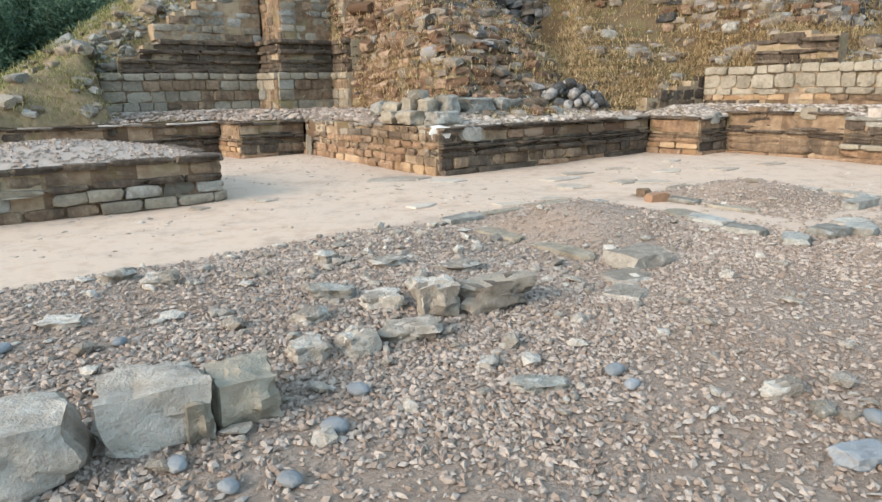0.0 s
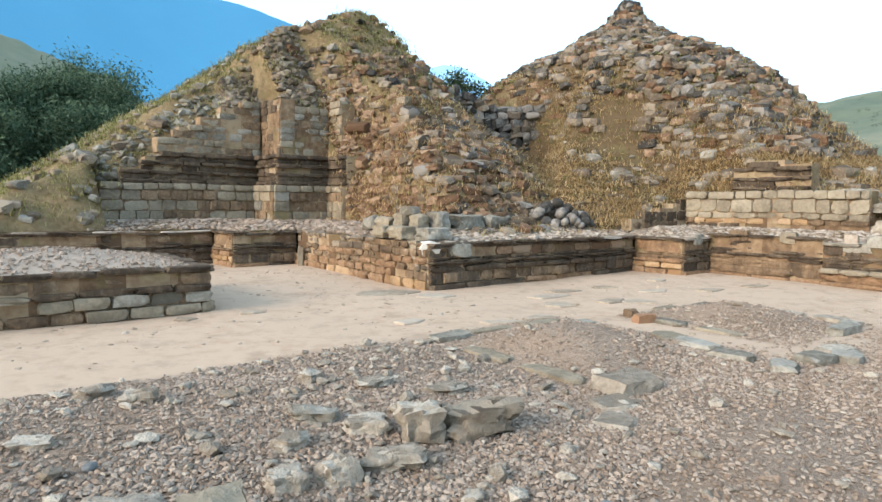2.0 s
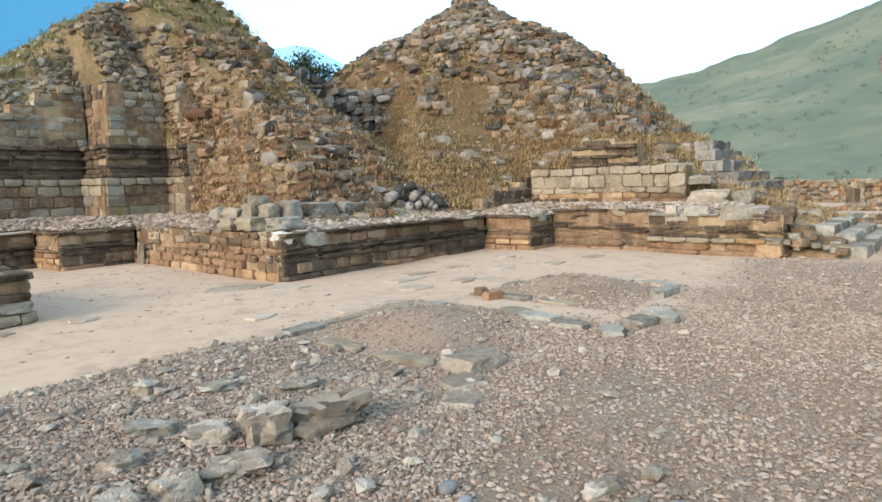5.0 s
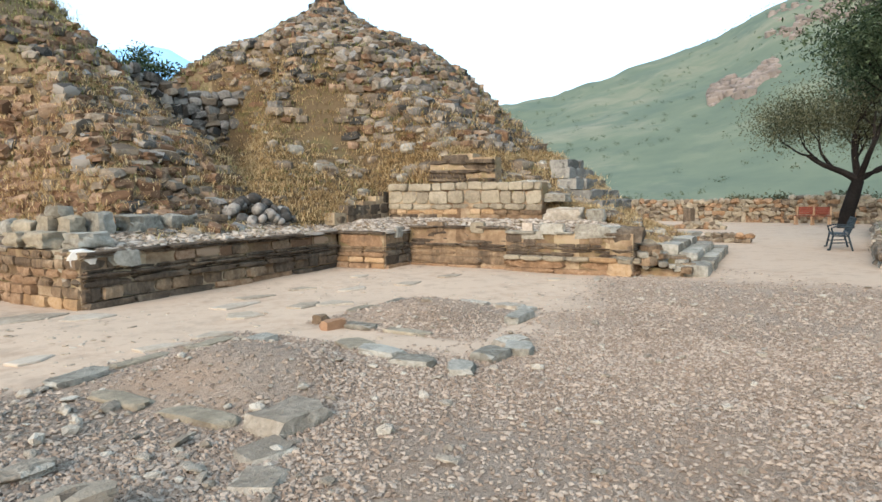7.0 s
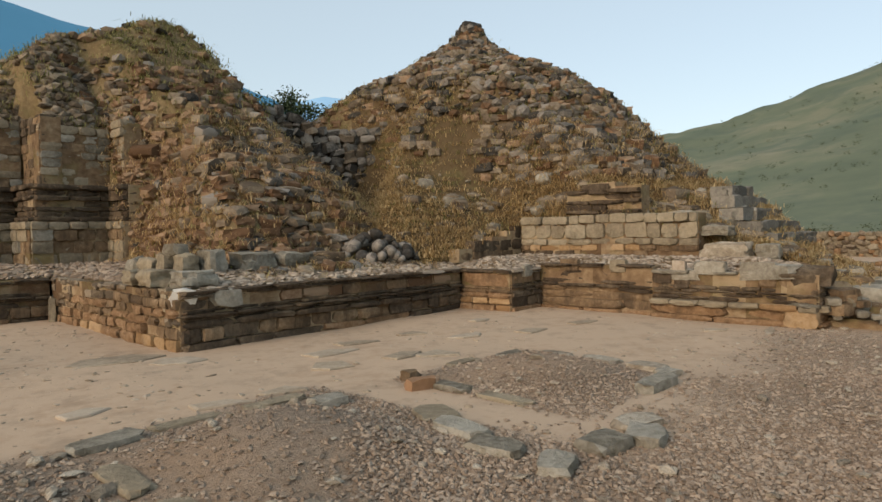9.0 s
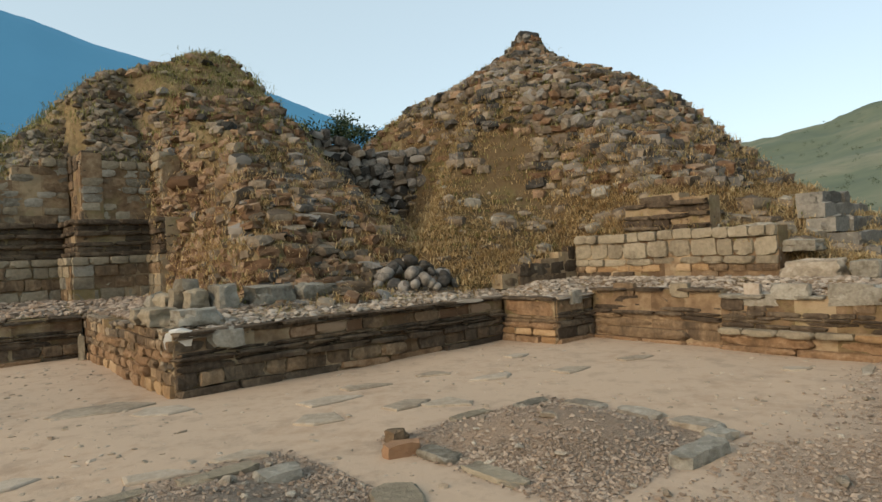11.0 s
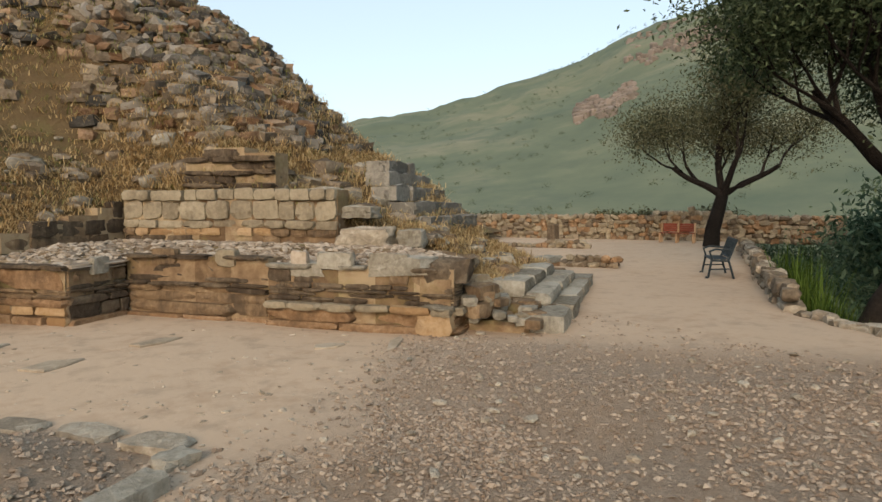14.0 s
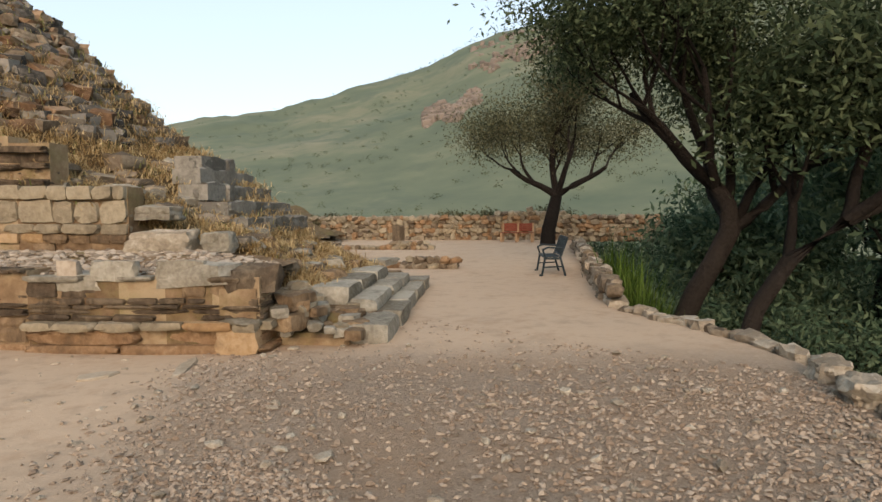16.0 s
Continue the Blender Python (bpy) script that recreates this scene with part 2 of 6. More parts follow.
def ground_material():
    """Pale trodden dust, with gravel where the sheet's gravel attribute says so."""
    m = mat("dust_and_gravel", [(0.28, 0.19, 0.125), (0.38, 0.272, 0.187), (0.47, 0.355, 0.255)], grain=5, patch=0.7, bump=0.25, stain=((0.2, 0.16, 0.12), 2.2, 0.35))
    n, l = m.node_tree.nodes, m.node_tree.links
    bs = n["Principled BSDF"]
    dust = bs.inputs["Base Color"].links[0].from_socket
    geo = n.new("ShaderNodeNewGeometry")
    at = n.new("ShaderNodeAttribute")
    at.attribute_name = "gravel"
    vo = n.new("ShaderNodeTexVoronoi")
    vo.inputs["Scale"].default_value = 55
    l.new(geo.outputs["Position"], vo.inputs["Vector"])
    sep = n.new("ShaderNodeSeparateColor")
    l.new(vo.outputs["Color"], sep.inputs[0])
    rp = n.new("ShaderNodeValToRGB")
    e = rp.color_ramp.elements
    e[0].color, e[1].color = (0.23, 0.175, 0.128, 1), (0.38, 0.305, 0.235, 1)
    v2 = n.new("ShaderNodeTexVoronoi")
    v2.inputs["Scale"].default_value = 24
    l.new(geo.outputs["Position"], v2.inputs["Vector"])
    s2 = n.new("ShaderNodeSeparateColor")
    l.new(v2.outputs["Color"], s2.inputs[0])
    av = n.new("ShaderNodeMath")
    av.operation = "MULTIPLY_ADD"
    l.new(sep.outputs[0], av.inputs[0])
    av.inputs[1].default_value = 0.6
    hv = n.new("ShaderNodeMath")
    hv.operation = "MULTIPLY"
    l.new(s2.outputs[1], hv.inputs[0])
    hv.inputs[1].default_value = 0.4
    l.new(hv.outputs[0], av.inputs[2])
    l.new(av.outputs[0], rp.inputs[0])
    no = n.new("ShaderNodeTexNoise")
    no.inputs["Scale"].default_value, no.inputs["Detail"].default_value = 0.9, 6
    l.new(geo.outputs["Position"], no.inputs["Vector"])
    earth = n.new("ShaderNodeMix")
    earth.data_type = "RGBA"
    mr = n.new("ShaderNodeMapRange")
    mr.inputs[1].default_value, mr.inputs[2].default_value, mr.inputs[4].default_value = 0.42, 0.66, 0.6
    l.new(no.outputs[0], mr.inputs[0])
    l.new(mr.outputs[0], earth.inputs[0])
    l.new(rp.outputs[0], earth.inputs[6])
    earth.inputs[7].default_value = (0.35, 0.248, 0.168, 1)
    mx = n.new("ShaderNodeMix")
    mx.data_type = "RGBA"
    l.new(at.outputs["Fac"], mx.inputs[0])
    l.new(dust, mx.inputs[6])
    l.new(earth.outputs[2], mx.inputs[7])
    wild = n.new("ShaderNodeAttribute")
    wild.attribute_name = "scrub"
    mw = n.new("ShaderNodeMix")
    mw.data_type = "RGBA"
    l.new(wild.outputs["Fac"], mw.inputs[0])
    l.new(mx.outputs[2], mw.inputs[6])
    mw.inputs[7].default_value = (0.06, 0.075, 0.03, 1)
    l.new(mw.outputs[2], bs.inputs["Base Color"])
    b2 = n.new("ShaderNodeBump")
    b2.inputs["Distance"].default_value = 0.03
    l.new(at.outputs["Fac"], b2.inputs["Strength"])
    gn = n.new("ShaderNodeTexNoise")
    gn.inputs["Scale"].default_value, gn.inputs["Detail"].default_value, gn.inputs["Roughness"].default_value = 32, 8, 0.75
    l.new(geo.outputs["Position"], gn.inputs["Vector"])
    l.new(gn.outputs[0], b2.inputs["Height"])
    l.new(bs.inputs["Normal"].links[0].from_socket, b2.inputs["Normal"])
    l.new(b2.outputs[0], bs.inputs["Normal"])
    return m


M_GROUND = ground_material()


# ---- building helpers ----
def part(name, bm, material, parent=None, label="", smooth=False):
    me = bpy.data.meshes.new(name)
    bm.to_mesh(me)
    bm.free()
    return mesh_part(name, me, material, parent, label, smooth)


def mesh_part(name, me, material, parent=None, label="", smooth=False):
    if not me.materials:
        me.materials.append(material)
    if smooth:
        me.shade_smooth()
    ob = new(name, me)
    if parent is not None:
        ob.parent = parent
    if label:
        ob["label"] = label
    return ob


def raw_mesh(name, verts, faces, material, parent=None, label="", smooth=False):
    me = bpy.data.meshes.new(name)
    me.from_pydata(verts, [], faces)
    me.update()
    return mesh_part(name, me, material, parent, label, smooth)


def box(bm, size, at, bevel=0.0, rot=None):
    r = bmesh.ops.create_cube(bm, size=1.0)
    vs = r["verts"]
    m = Matrix.Translation(at) @ (rot or Matrix()) @ Matrix.Diagonal((*size, 1))
    bmesh.ops.transform(bm, matrix=m, verts=vs)
    if bevel:
        es = {e for v in vs for e in v.link_edges}
        bmesh.ops.bevel(bm, geom=list(es), offset=bevel, segments=1, affect="EDGES")


def rod(bm, p, q, r, sides=8, r2=None):
    p, q = Vector(p), Vector(q)
    d = q - p
    m = Matrix.Translation((p + q) / 2) @ d.to_track_quat("Z", "Y").to_matrix().to_4x4()
    bmesh.ops.create_cone(bm, cap_ends=True, segments=sides, radius1=r, radius2=r if r2 is None else r2, depth=d.length, matrix=m)


def block_mesh(name, seed, material, jag=0.05, k=0.12):
    """A hewn block one unit wide, with worn edges and lost corners."""
    g = random.Random(seed)
    bm = bmesh.new()
    bmesh.ops.create_cube(bm, size=1.0)
    bmesh.ops.subdivide_edges(bm, edges=bm.edges[:], cuts=2, use_grid_fill=True)
    for v in bm.verts:
        at_rim = sum(abs(c) > 0.49 for c in v.co)
        pull = (0.0, 0.0, 0.05, 0.1)[at_rim] * g.uniform(0.2, 1.6) + (0.1 if at_rim == 3 and g.random() < 0.3 else 0.0)
        v.co = v.co.lerp(v.co.normalized() * 0.56, k * 0.7) * (1 - pull) + Vector([g.uniform(-jag, jag) * 0.75 for _ in range(3)])
    bmesh.ops.triangulate(bm, faces=bm.faces[:])
    me = bpy.data.meshes.new(name)
    bm.to_mesh(me)
    bm.free()
    me.materials.append(material)
    me.shade_smooth()
    me.set_sharp_from_angle(angle=radians(34))
    return me


def rubble_mesh(name, seed, material, k=0.55, jag=0.1, cuts=1):
    """An unhewn stone one unit wide."""
    g = random.Random(seed)
    bm = bmesh.new()
    bmesh.ops.create_cube(bm, size=1.0)
    bmesh.ops.subdivide_edges(bm, edges=bm.edges[:], cuts=cuts, use_grid_fill=True)
    for v in bm.verts:
        s = v.co.normalized() * 0.56
        v.co = v.co.lerp(s, k) + Vector([g.uniform(-jag, jag) for _ in range(3)])
    bmesh.ops.triangulate(bm, faces=bm.faces[:])
    me = bpy.data.meshes.new(name)
    bm.to_mesh(me)
    bm.free()
    me.materials.append(material)
    me.shade_smooth()
    me.set_sharp_from_angle(angle=radians(38))
    return me


def rough_mesh(name, seed, material, k, rough):
    """A large broken stone one unit wide, with facets and hollows."""
    bm = bmesh.new()
    bmesh.ops.create_cube(bm, size=1.0)
    bmesh.ops.subdivide_edges(bm, edges=bm.edges[:], cuts=6, use_grid_fill=True)
    o = Vector((seed * 3.7, seed * 1.9, seed * 5.3))
    for v in bm.verts:
        v.co = v.co.lerp(v.co.normalized() * 0.56, k)
        v.co += v.co.normalized() * rough * (noise.noise(v.co * 1.7 + o) * 0.7 + noise.noise(v.co * 4.5 + o) * 0.4 - abs(noise.noise(v.co * 9.0 + o)) * 0.1)
    bmesh.ops.triangulate(bm, faces=bm.faces[:])
    me = bpy.data.meshes.new(name)
    bm.to_mesh(me)
    bm.free()
    me.materials.append(material)
    me.shade_smooth()
    me.set_sharp_from_angle(angle=radians(32))
    return me


def flag_mesh(name, seed, material):
    """A thin irregular flagstone one unit wide with a worn rim."""
    g = random.Random(seed)
    k = g.choice((5, 5, 6))
    bm = bmesh.new()
    rims = [[], [], []]
    for i in range(k):
        an, r = 6.2832 * (i + g.uniform(-0.3, 0.3)) / k, 0.5 * g.uniform(0.7, 1.25)
        for q, (rr, z) in zip(rims, ((1.0, -0.5), (1.0, 0.25), (0.9, 0.5))):
            q.append(bm.verts.new((r * rr * math.cos(an), r * rr * math.sin(an), z + g.uniform(-0.08, 0.08))))
    for lo, hi in zip(rims[:-1], rims[1:]):
        for i in range(k):
            bm.faces.new((lo[i], lo[(i + 1) % k], hi[(i + 1) % k], hi[i]))
    bm.faces.new(rims[2])
    me = bpy.data.meshes.new(name)
    bm.to_mesh(me)
    bm.free()
    me.materials.append(material)
    return me


POOLS = {}


def pool(kind, material, count=7):
    key = (kind, material.name)
    if key not in POOLS:
        base = len(POOLS) * 50
        if kind == "block":
            POOLS[key] = [block_mesh("stone", base + i, material) for i in range(count)]
        elif kind == "slab":
            POOLS[key] = [block_mesh("slab", base + i, material, 0.08, 0.14) for i in range(count)]
        elif kind == "course":
            POOLS[key] = [rubble_mesh("stone", base + i, material, 0.3, 0.09) for i in range(count)]
        elif kind == "hewn":
            POOLS[key] = [rough_mesh("stone_block", base + i, material, 0.24, 0.25) for i in range(count)]
        elif kind == "boulder":
            POOLS[key] = [rough_mesh("boulder", base + i, material, 0.48, 0.36) for i in range(count)]
        elif kind == "flag":
            POOLS[key] = [flag_mesh("slab", base + i, material) for i in range(count)]
        elif kind == "pebble":
            POOLS[key] = [rough_mesh("pebble", base + i, material, 0.95, 0.1) for i in range(count)]
        else:
            POOLS[key] = [rubble_mesh("stone", base + i, material, 0.45 + 0.04 * i, 0.11) for i in range(count)]
    return POOLS[key]


def put(name, me, m, parent=None):
    ob = new(name, me)
    if parent is not None:
        ob.parent = parent
    ob.matrix_basis = m
    return ob


def stone_wall(name, label, p0, p1, z0, courses, thick=0.4, top=None, drop=0.0, category="wall", ends=True, core=None):
    """A wall from p0 to p1 in the plan, its outer face to the right of that way. courses: height, how far it stands out, shortest and
    longest stone, kind, materials. top: the wall's height along it. drop: the share of stones that are lost."""
    p0, p1 = Vector(p0), Vector(p1)
    d = p1 - p0
    ln = d.length
    d = d / ln
    nrm = Vector((d.y, -d.x))
    # in the plan b grows to the right of a, so the outer side flips
    nrm = -nrm
    wd = (W(*p1) - W(*p0)).normalized()
    ang = math.atan2(wd.y, wd.x)
    total = sum(c[0] for c in courses)
    bm = bmesh.new()
    steps = max(1, int(ln / 0.5))
    for i in range(steps):
        s0, s1 = ln * i / steps, ln * (i + 1) / steps
        h = min(total, (top((s0 + s1) / 2) if top else total)) - 0.02
        if h <= 0.05:
            continue
        c = p0 + d * (s0 + s1) / 2 - nrm * (0.03 + thick / 2)
        box(bm, (s1 - s0 + 0.002, thick, h), W(c.x, c.y, z0 + h / 2), rot=Matrix.Rotation(ang, 4, "Z"))
    wall = part(name, bm, core or M_EARTH)
    tagged(wall, label, category, kind="structure")
    z = z0
    for row, (hgt, outd, lmin, lmax, kind, mats) in enumerate(courses):
        s = rnd.uniform(-0.1, 0.0) if not ends else 0.0
        while s < ln - 0.02:
            l = min(rnd.uniform(lmin, lmax), ln - s)
            if ln - s - l < lmin * 0.5:
                l = ln - s
            if (top is None or z + hgt * 0.6 < z0 + top(s + l / 2)) and rnd.random() >= drop * (0.4 + 2.4 * row / len(courses)):
                q = 0.5 + 0.8 * noise.noise(Vector((p0.x + 0.55 * s * d.x + 3.1 * z, p0.y + 0.55 * s * d.y, 1.7 * z))) + rnd.uniform(-0.12, 0.12)
                mm = mats[min(len(mats) - 1, max(0, int(q * len(mats))))]
                me = rnd.choice(pool(kind, mm))
                dep = 0.26 + rnd.uniform(-0.02, 0.02)
                o = outd + rnd.uniform(-0.035, 0.03) + 0.05 * noise.noise(Vector((0.8 * s, 2.3 * z, 7 + p0.x)))
                sag = 0.035 * noise.noise(Vector((0.7 * s, 0.6 * z, 3 + p0.y))) * min(1, row)
                c = p0 + d * (s + l / 2) + nrm * (o - dep / 2)
                jh = hgt - rnd.uniform(0.0, 0.02)
                m = Matrix.Translation(W(c.x, c.y, z + hgt / 2 + sag)) @ Matrix.Rotation(ang + rnd.uniform(-0.04, 0.04), 4, "Z") @ Matrix.Rotation(rnd.uniform(-0.025, 0.025), 4, "Y") @ Matrix.Diagonal((l - rnd.uniform(0.0, 0.016), dep, jh + 0.006, 1))
                put("stone", me, m, wall)
            s += l
        z += hgt
    return wall


# ---- ground ----
EDGE = [(60.0, 36.0), (27.5, 16.9), (14.3, 8.75), (13.65, 7.58), (12.9, 6.5), (12.2, 5.75), (10.9, 5.0), (9.6, 4.0), (8.6, 2.0), (8.4, -8.0), (9.0, -60.0)]


def edge_distance(x, y):
    """Metres past the retaining edge, towards the valley (negative on the court's side)."""
    best = np.full(np.shape(x), 1e9)
    sign = np.ones(np.shape(x))
    for (x0, y0), (x1, y1) in zip(EDGE[:-1], EDGE[1:]):
        dx, dy = x1 - x0, y1 - y0
        f = np.clip(((x - x0) * dx + (y - y0) * dy) / (dx * dx + dy * dy), 0, 1)
        dist = np.hypot(x - x0 - f * dx, y - y0 - f * dy)
        side = np.where(dx * (y - y0) - dy * (x - x0) > 0, 1.0, -1.0)
        closer = dist < best - 1e-9
        sign = np.where(closer, side, sign)
        best = np.where(closer, dist, best)
    return best * sign


def smooth(lo, hi, v):
    f = np.clip((v - lo) / (hi - lo), 0, 1)
    return f * f * (3 - 2 * f)


PADS = [(5.25, -4.2, 1.05, 1.15, 0.24), (8.4, -4.1, 1.1, 1.1, 0.22)]


def waves(x, y, f, seed):
    return (np.sin(f * x + 1.3 * seed + 1.7 * np.sin(0.63 * f * y + seed)) + np.sin(0.87 * f * y + 2.1 * seed + 1.3 * np.sin(0.71 * f * x + 2 * seed))) * 0.5


def ground_z(x, y):
    x, y = np.asarray(x, float), np.asarray(y, float)
    a, b = AB(x, y)
    z = 0.012 * waves(x, y, 2.1, 1) + 0.02 * waves(x, y, 0.7, 2)
    for pa, pb, ra, rb, h in PADS:
        r = np.maximum(np.abs(a - pa) / ra, np.abs(b - pb) / rb)
        r2 = np.hypot((a - pa) / ra, (b - pb) / rb)
        z = z + h * (1 - smooth(0.1, 1.05, 0.5 * r + 0.5 * r2))
    z = z + 0.1 * smooth(-5.9, -4.6, b) * (1 - smooth(-3.3, -2.5, b)) * (1 - smooth(2.6, 4.2, a)) * smooth(-3, -0.5, a)
    e = edge_distance(x, y)
    z = z - 2.4 * smooth(0.0, 0.9, e) - 1.2 * smooth(1.5, 14, e) - 1.5 * smooth(14, 30, e) + 2 * smooth(60, 100, e)
    return z


def spaced(lo, hi, fine_lo, fine_hi, step):
    mid = np.arange(fine_lo, fine_hi, step)
    right = fine_hi + step * (1.18 ** np.arange(1, 62) - 1) / 0.18
    left = fine_lo - step * (1.18 ** np.arange(1, 62) - 1) / 0.18
    return np.concatenate([[lo], left[left > lo][::-1], mid, right[right < hi], [hi]])


def grid_mesh(name, X, Y, Z, keep=None):
    ny, nx = X.shape
    verts = np.stack([X, Y, Z], -1).reshape(-1, 3)
    idx = np.arange(nx * ny).reshape(ny, nx)
    f = np.stack([idx[:-1, :-1], idx[:-1, 1:], idx[1:, 1:], idx[1:, :-1]], -1).reshape(-1, 4)
    if keep is not None:
        f = f[keep.reshape(-1)]
        used = np.unique(f)
        remap = np.zeros(len(verts), int)
        remap[used] = np.arange(len(used))
        verts, f = verts[used], remap[f]
    me = bpy.data.meshes.new(name)
    me.from_pydata(verts.tolist(), [], f.tolist())
    me.update()
    me.shade_smooth()
    return me


gx, gy = spaced(-3000, 3000, -6.5, 16, 0.12), spaced(-3000, 3000, -1.5, 15.5, 0.12)
GX, GY = np.meshgrid(gx, gy)
GZ = ground_z(GX, GY)
ground_me = grid_mesh("ground", GX, GY, GZ)


def gravel_mask(x, y):
    a, b = AB(x, y)
    wob = 0.3 * waves(x, y, 1.9, 3)
    m = smooth(-5.75, -5.35, b + 0.6 * wob)
    m = np.where(a > 6.6, smooth(-3.4, -1.2, b + 1.3 * wob + 0.25 * waves(x, y, 4.7, 5)), m)
    for pa, pb, ra, rb, h in PADS:
        m = np.maximum(m, 1 - smooth(0.95, 1.1, np.maximum(np.abs(a - pa) / ra, np.abs(b - pb) / rb)))
    # the trodden way past the steps is bare
    m = m * (1 - 0.85 * smooth(12.6, 14.5, a + 0.4 * wob))
    return m


gm = gravel_mask(GX, GY)
sm = smooth(0.3, 1.2, edge_distance(GX, GY))
far = np.maximum(sm, smooth(45, 80, np.hypot(GX, GY)))
for nm, arr in (("gravel", gm), ("scrub", far)):
    ground_me.attributes.new(nm, "FLOAT", "POINT").data.foreach_set("value", arr.reshape(-1).astype(np.float32))
ground_me.materials.append(M_GROUND)
ground = tagged(new("ground", ground_me), "pale trodden dust and grey gravel ground", "ground", kind="structure")

# ---- plinth, terrace and upper walls of the ruin ----
ASH, GRY, SLT, PLA, OCH = [M_ASHLAR], [M_GREYBLOCK], [M_SLATE], [M_PLASTER], [M_OCHRE]
MIXED = [M_ASHLAR, M_ASHLAR, M_PLASTER, M_GREYBLOCK]
FTG = [M_FOOTING]
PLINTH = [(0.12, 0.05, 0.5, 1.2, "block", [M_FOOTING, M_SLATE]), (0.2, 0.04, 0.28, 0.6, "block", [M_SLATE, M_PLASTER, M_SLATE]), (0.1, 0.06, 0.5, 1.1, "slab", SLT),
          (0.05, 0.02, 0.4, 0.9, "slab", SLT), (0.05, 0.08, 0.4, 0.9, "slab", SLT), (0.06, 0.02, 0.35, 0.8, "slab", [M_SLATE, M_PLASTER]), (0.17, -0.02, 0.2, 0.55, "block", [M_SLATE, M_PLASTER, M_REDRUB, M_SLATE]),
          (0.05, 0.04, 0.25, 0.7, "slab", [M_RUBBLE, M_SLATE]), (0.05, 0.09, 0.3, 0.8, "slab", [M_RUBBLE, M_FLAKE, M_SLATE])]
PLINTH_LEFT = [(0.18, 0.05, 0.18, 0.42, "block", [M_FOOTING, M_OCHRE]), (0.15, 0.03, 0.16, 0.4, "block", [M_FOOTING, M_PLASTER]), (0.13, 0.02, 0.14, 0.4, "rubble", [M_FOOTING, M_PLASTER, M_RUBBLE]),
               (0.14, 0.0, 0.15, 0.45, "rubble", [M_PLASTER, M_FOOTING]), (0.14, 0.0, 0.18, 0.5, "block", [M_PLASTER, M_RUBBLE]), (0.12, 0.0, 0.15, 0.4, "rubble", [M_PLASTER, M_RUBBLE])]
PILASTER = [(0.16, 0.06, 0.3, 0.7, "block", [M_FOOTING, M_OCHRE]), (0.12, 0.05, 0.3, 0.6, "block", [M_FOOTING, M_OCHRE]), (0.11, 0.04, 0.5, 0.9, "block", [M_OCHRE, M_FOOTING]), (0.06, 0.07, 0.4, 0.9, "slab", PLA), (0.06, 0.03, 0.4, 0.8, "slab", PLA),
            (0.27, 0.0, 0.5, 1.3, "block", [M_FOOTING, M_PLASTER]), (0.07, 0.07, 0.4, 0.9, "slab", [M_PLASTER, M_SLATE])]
RIGHTW = [(0.12, 0.06, 0.8, 1.6, "block", FTG), (0.16, 0.02, 0.8, 1.6, "block", [M_FOOTING, M_PLASTER]), (0.1, 0.13, 0.3, 0.6, "block", [M_OCHRE, M_ASHLAR]), (0.07, 0.03, 0.3, 0.7, "slab", SLT), (0.06, 0.0, 0.4, 1.0, "slab", [M_SLATE, M_PLASTER]),
          (0.05, 0.03, 0.25, 0.6, "slab", SLT), (0.07, 0.01, 0.2, 0.5, "block", [M_SLATE, M_PLASTER]), (0.18, -0.01, 0.22, 0.5, "block", [M_SLATE, M_PLASTER, M_SLATE]), (0.06, 0.07, 0.25, 0.7, "slab", [M_GREYBLOCK, M_SLATE])]
RIGHTW_IN = [(0.11, 0.05, 0.8, 1.6, "block", FTG), (0.17, 0.0, 0.8, 1.8, "block", [M_FOOTING, M_PLASTER]), (0.14, 0.0, 0.8, 1.6, "block", PLA), (0.08, 0.01, 0.5, 1.2, "slab", [M_PLASTER, M_SLATE]),
             (0.06, 0.05, 0.4, 1.0, "slab", SLT), (0.08, 0.0, 0.4, 0.9, "slab", SLT), (0.24, -0.03, 0.3, 0.7, "block", [M_SLATE, M_PLASTER, M_SLATE]), (0.06, 0.1, 0.25, 0.8, "slab", SLT)]

L1 = "weathered stone plinth wall with dark moulded courses"
stone_wall("wall_plinth_court", L1, (6.62, -8.7), (12.5, -8.7), -0.03, PLINTH, drop=0.04)
stone_wall("wall_plinth_side", "ochre plastered rubble plinth wall beside the court", (6.6, -14.0), (6.6, -8.72), -0.03, PLINTH_LEFT, drop=0.05)
# ochre courses on one face of each pier, darker plinth courses on the other
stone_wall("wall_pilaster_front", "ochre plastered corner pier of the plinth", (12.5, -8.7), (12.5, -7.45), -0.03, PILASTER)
stone_wall("wall_pilaster_side", "dark coursed side of the corner pier", (12.5, -7.45), (13.5, -7.45), -0.03, PLINTH)
stone_wall("wall_plinth_recess", "stained plinth wall with small stone panels under a slate ledge", (13.5, -7.45), (13.5, -5.1), -0.03, RIGHTW_IN, drop=0.03)
stone_wall("wall_plinth_east", "weathered plinth wall with a pale projecting course", (13.5, -5.1), (13.5, -2.5), -0.03, RIGHTW, drop=0.06, top=lambda s: 0.9 - 0.1 * max(0, s - 2.0))
stone_wall("wall_plinth_end", "broken end of the plinth wall beside the steps", (13.5, -2.5), (15.2, -2.5), -0.03, RIGHTW, drop=0.12, top=lambda s: 0.8 - 0.2 * s)
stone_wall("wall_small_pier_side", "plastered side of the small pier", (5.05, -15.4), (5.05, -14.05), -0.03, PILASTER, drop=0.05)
stone_wall("wall_small_pier", "dark coursed face of the small pier", (5.05, -14.05), (6.6, -14.05), -0.03, PLINTH, drop=0.05)
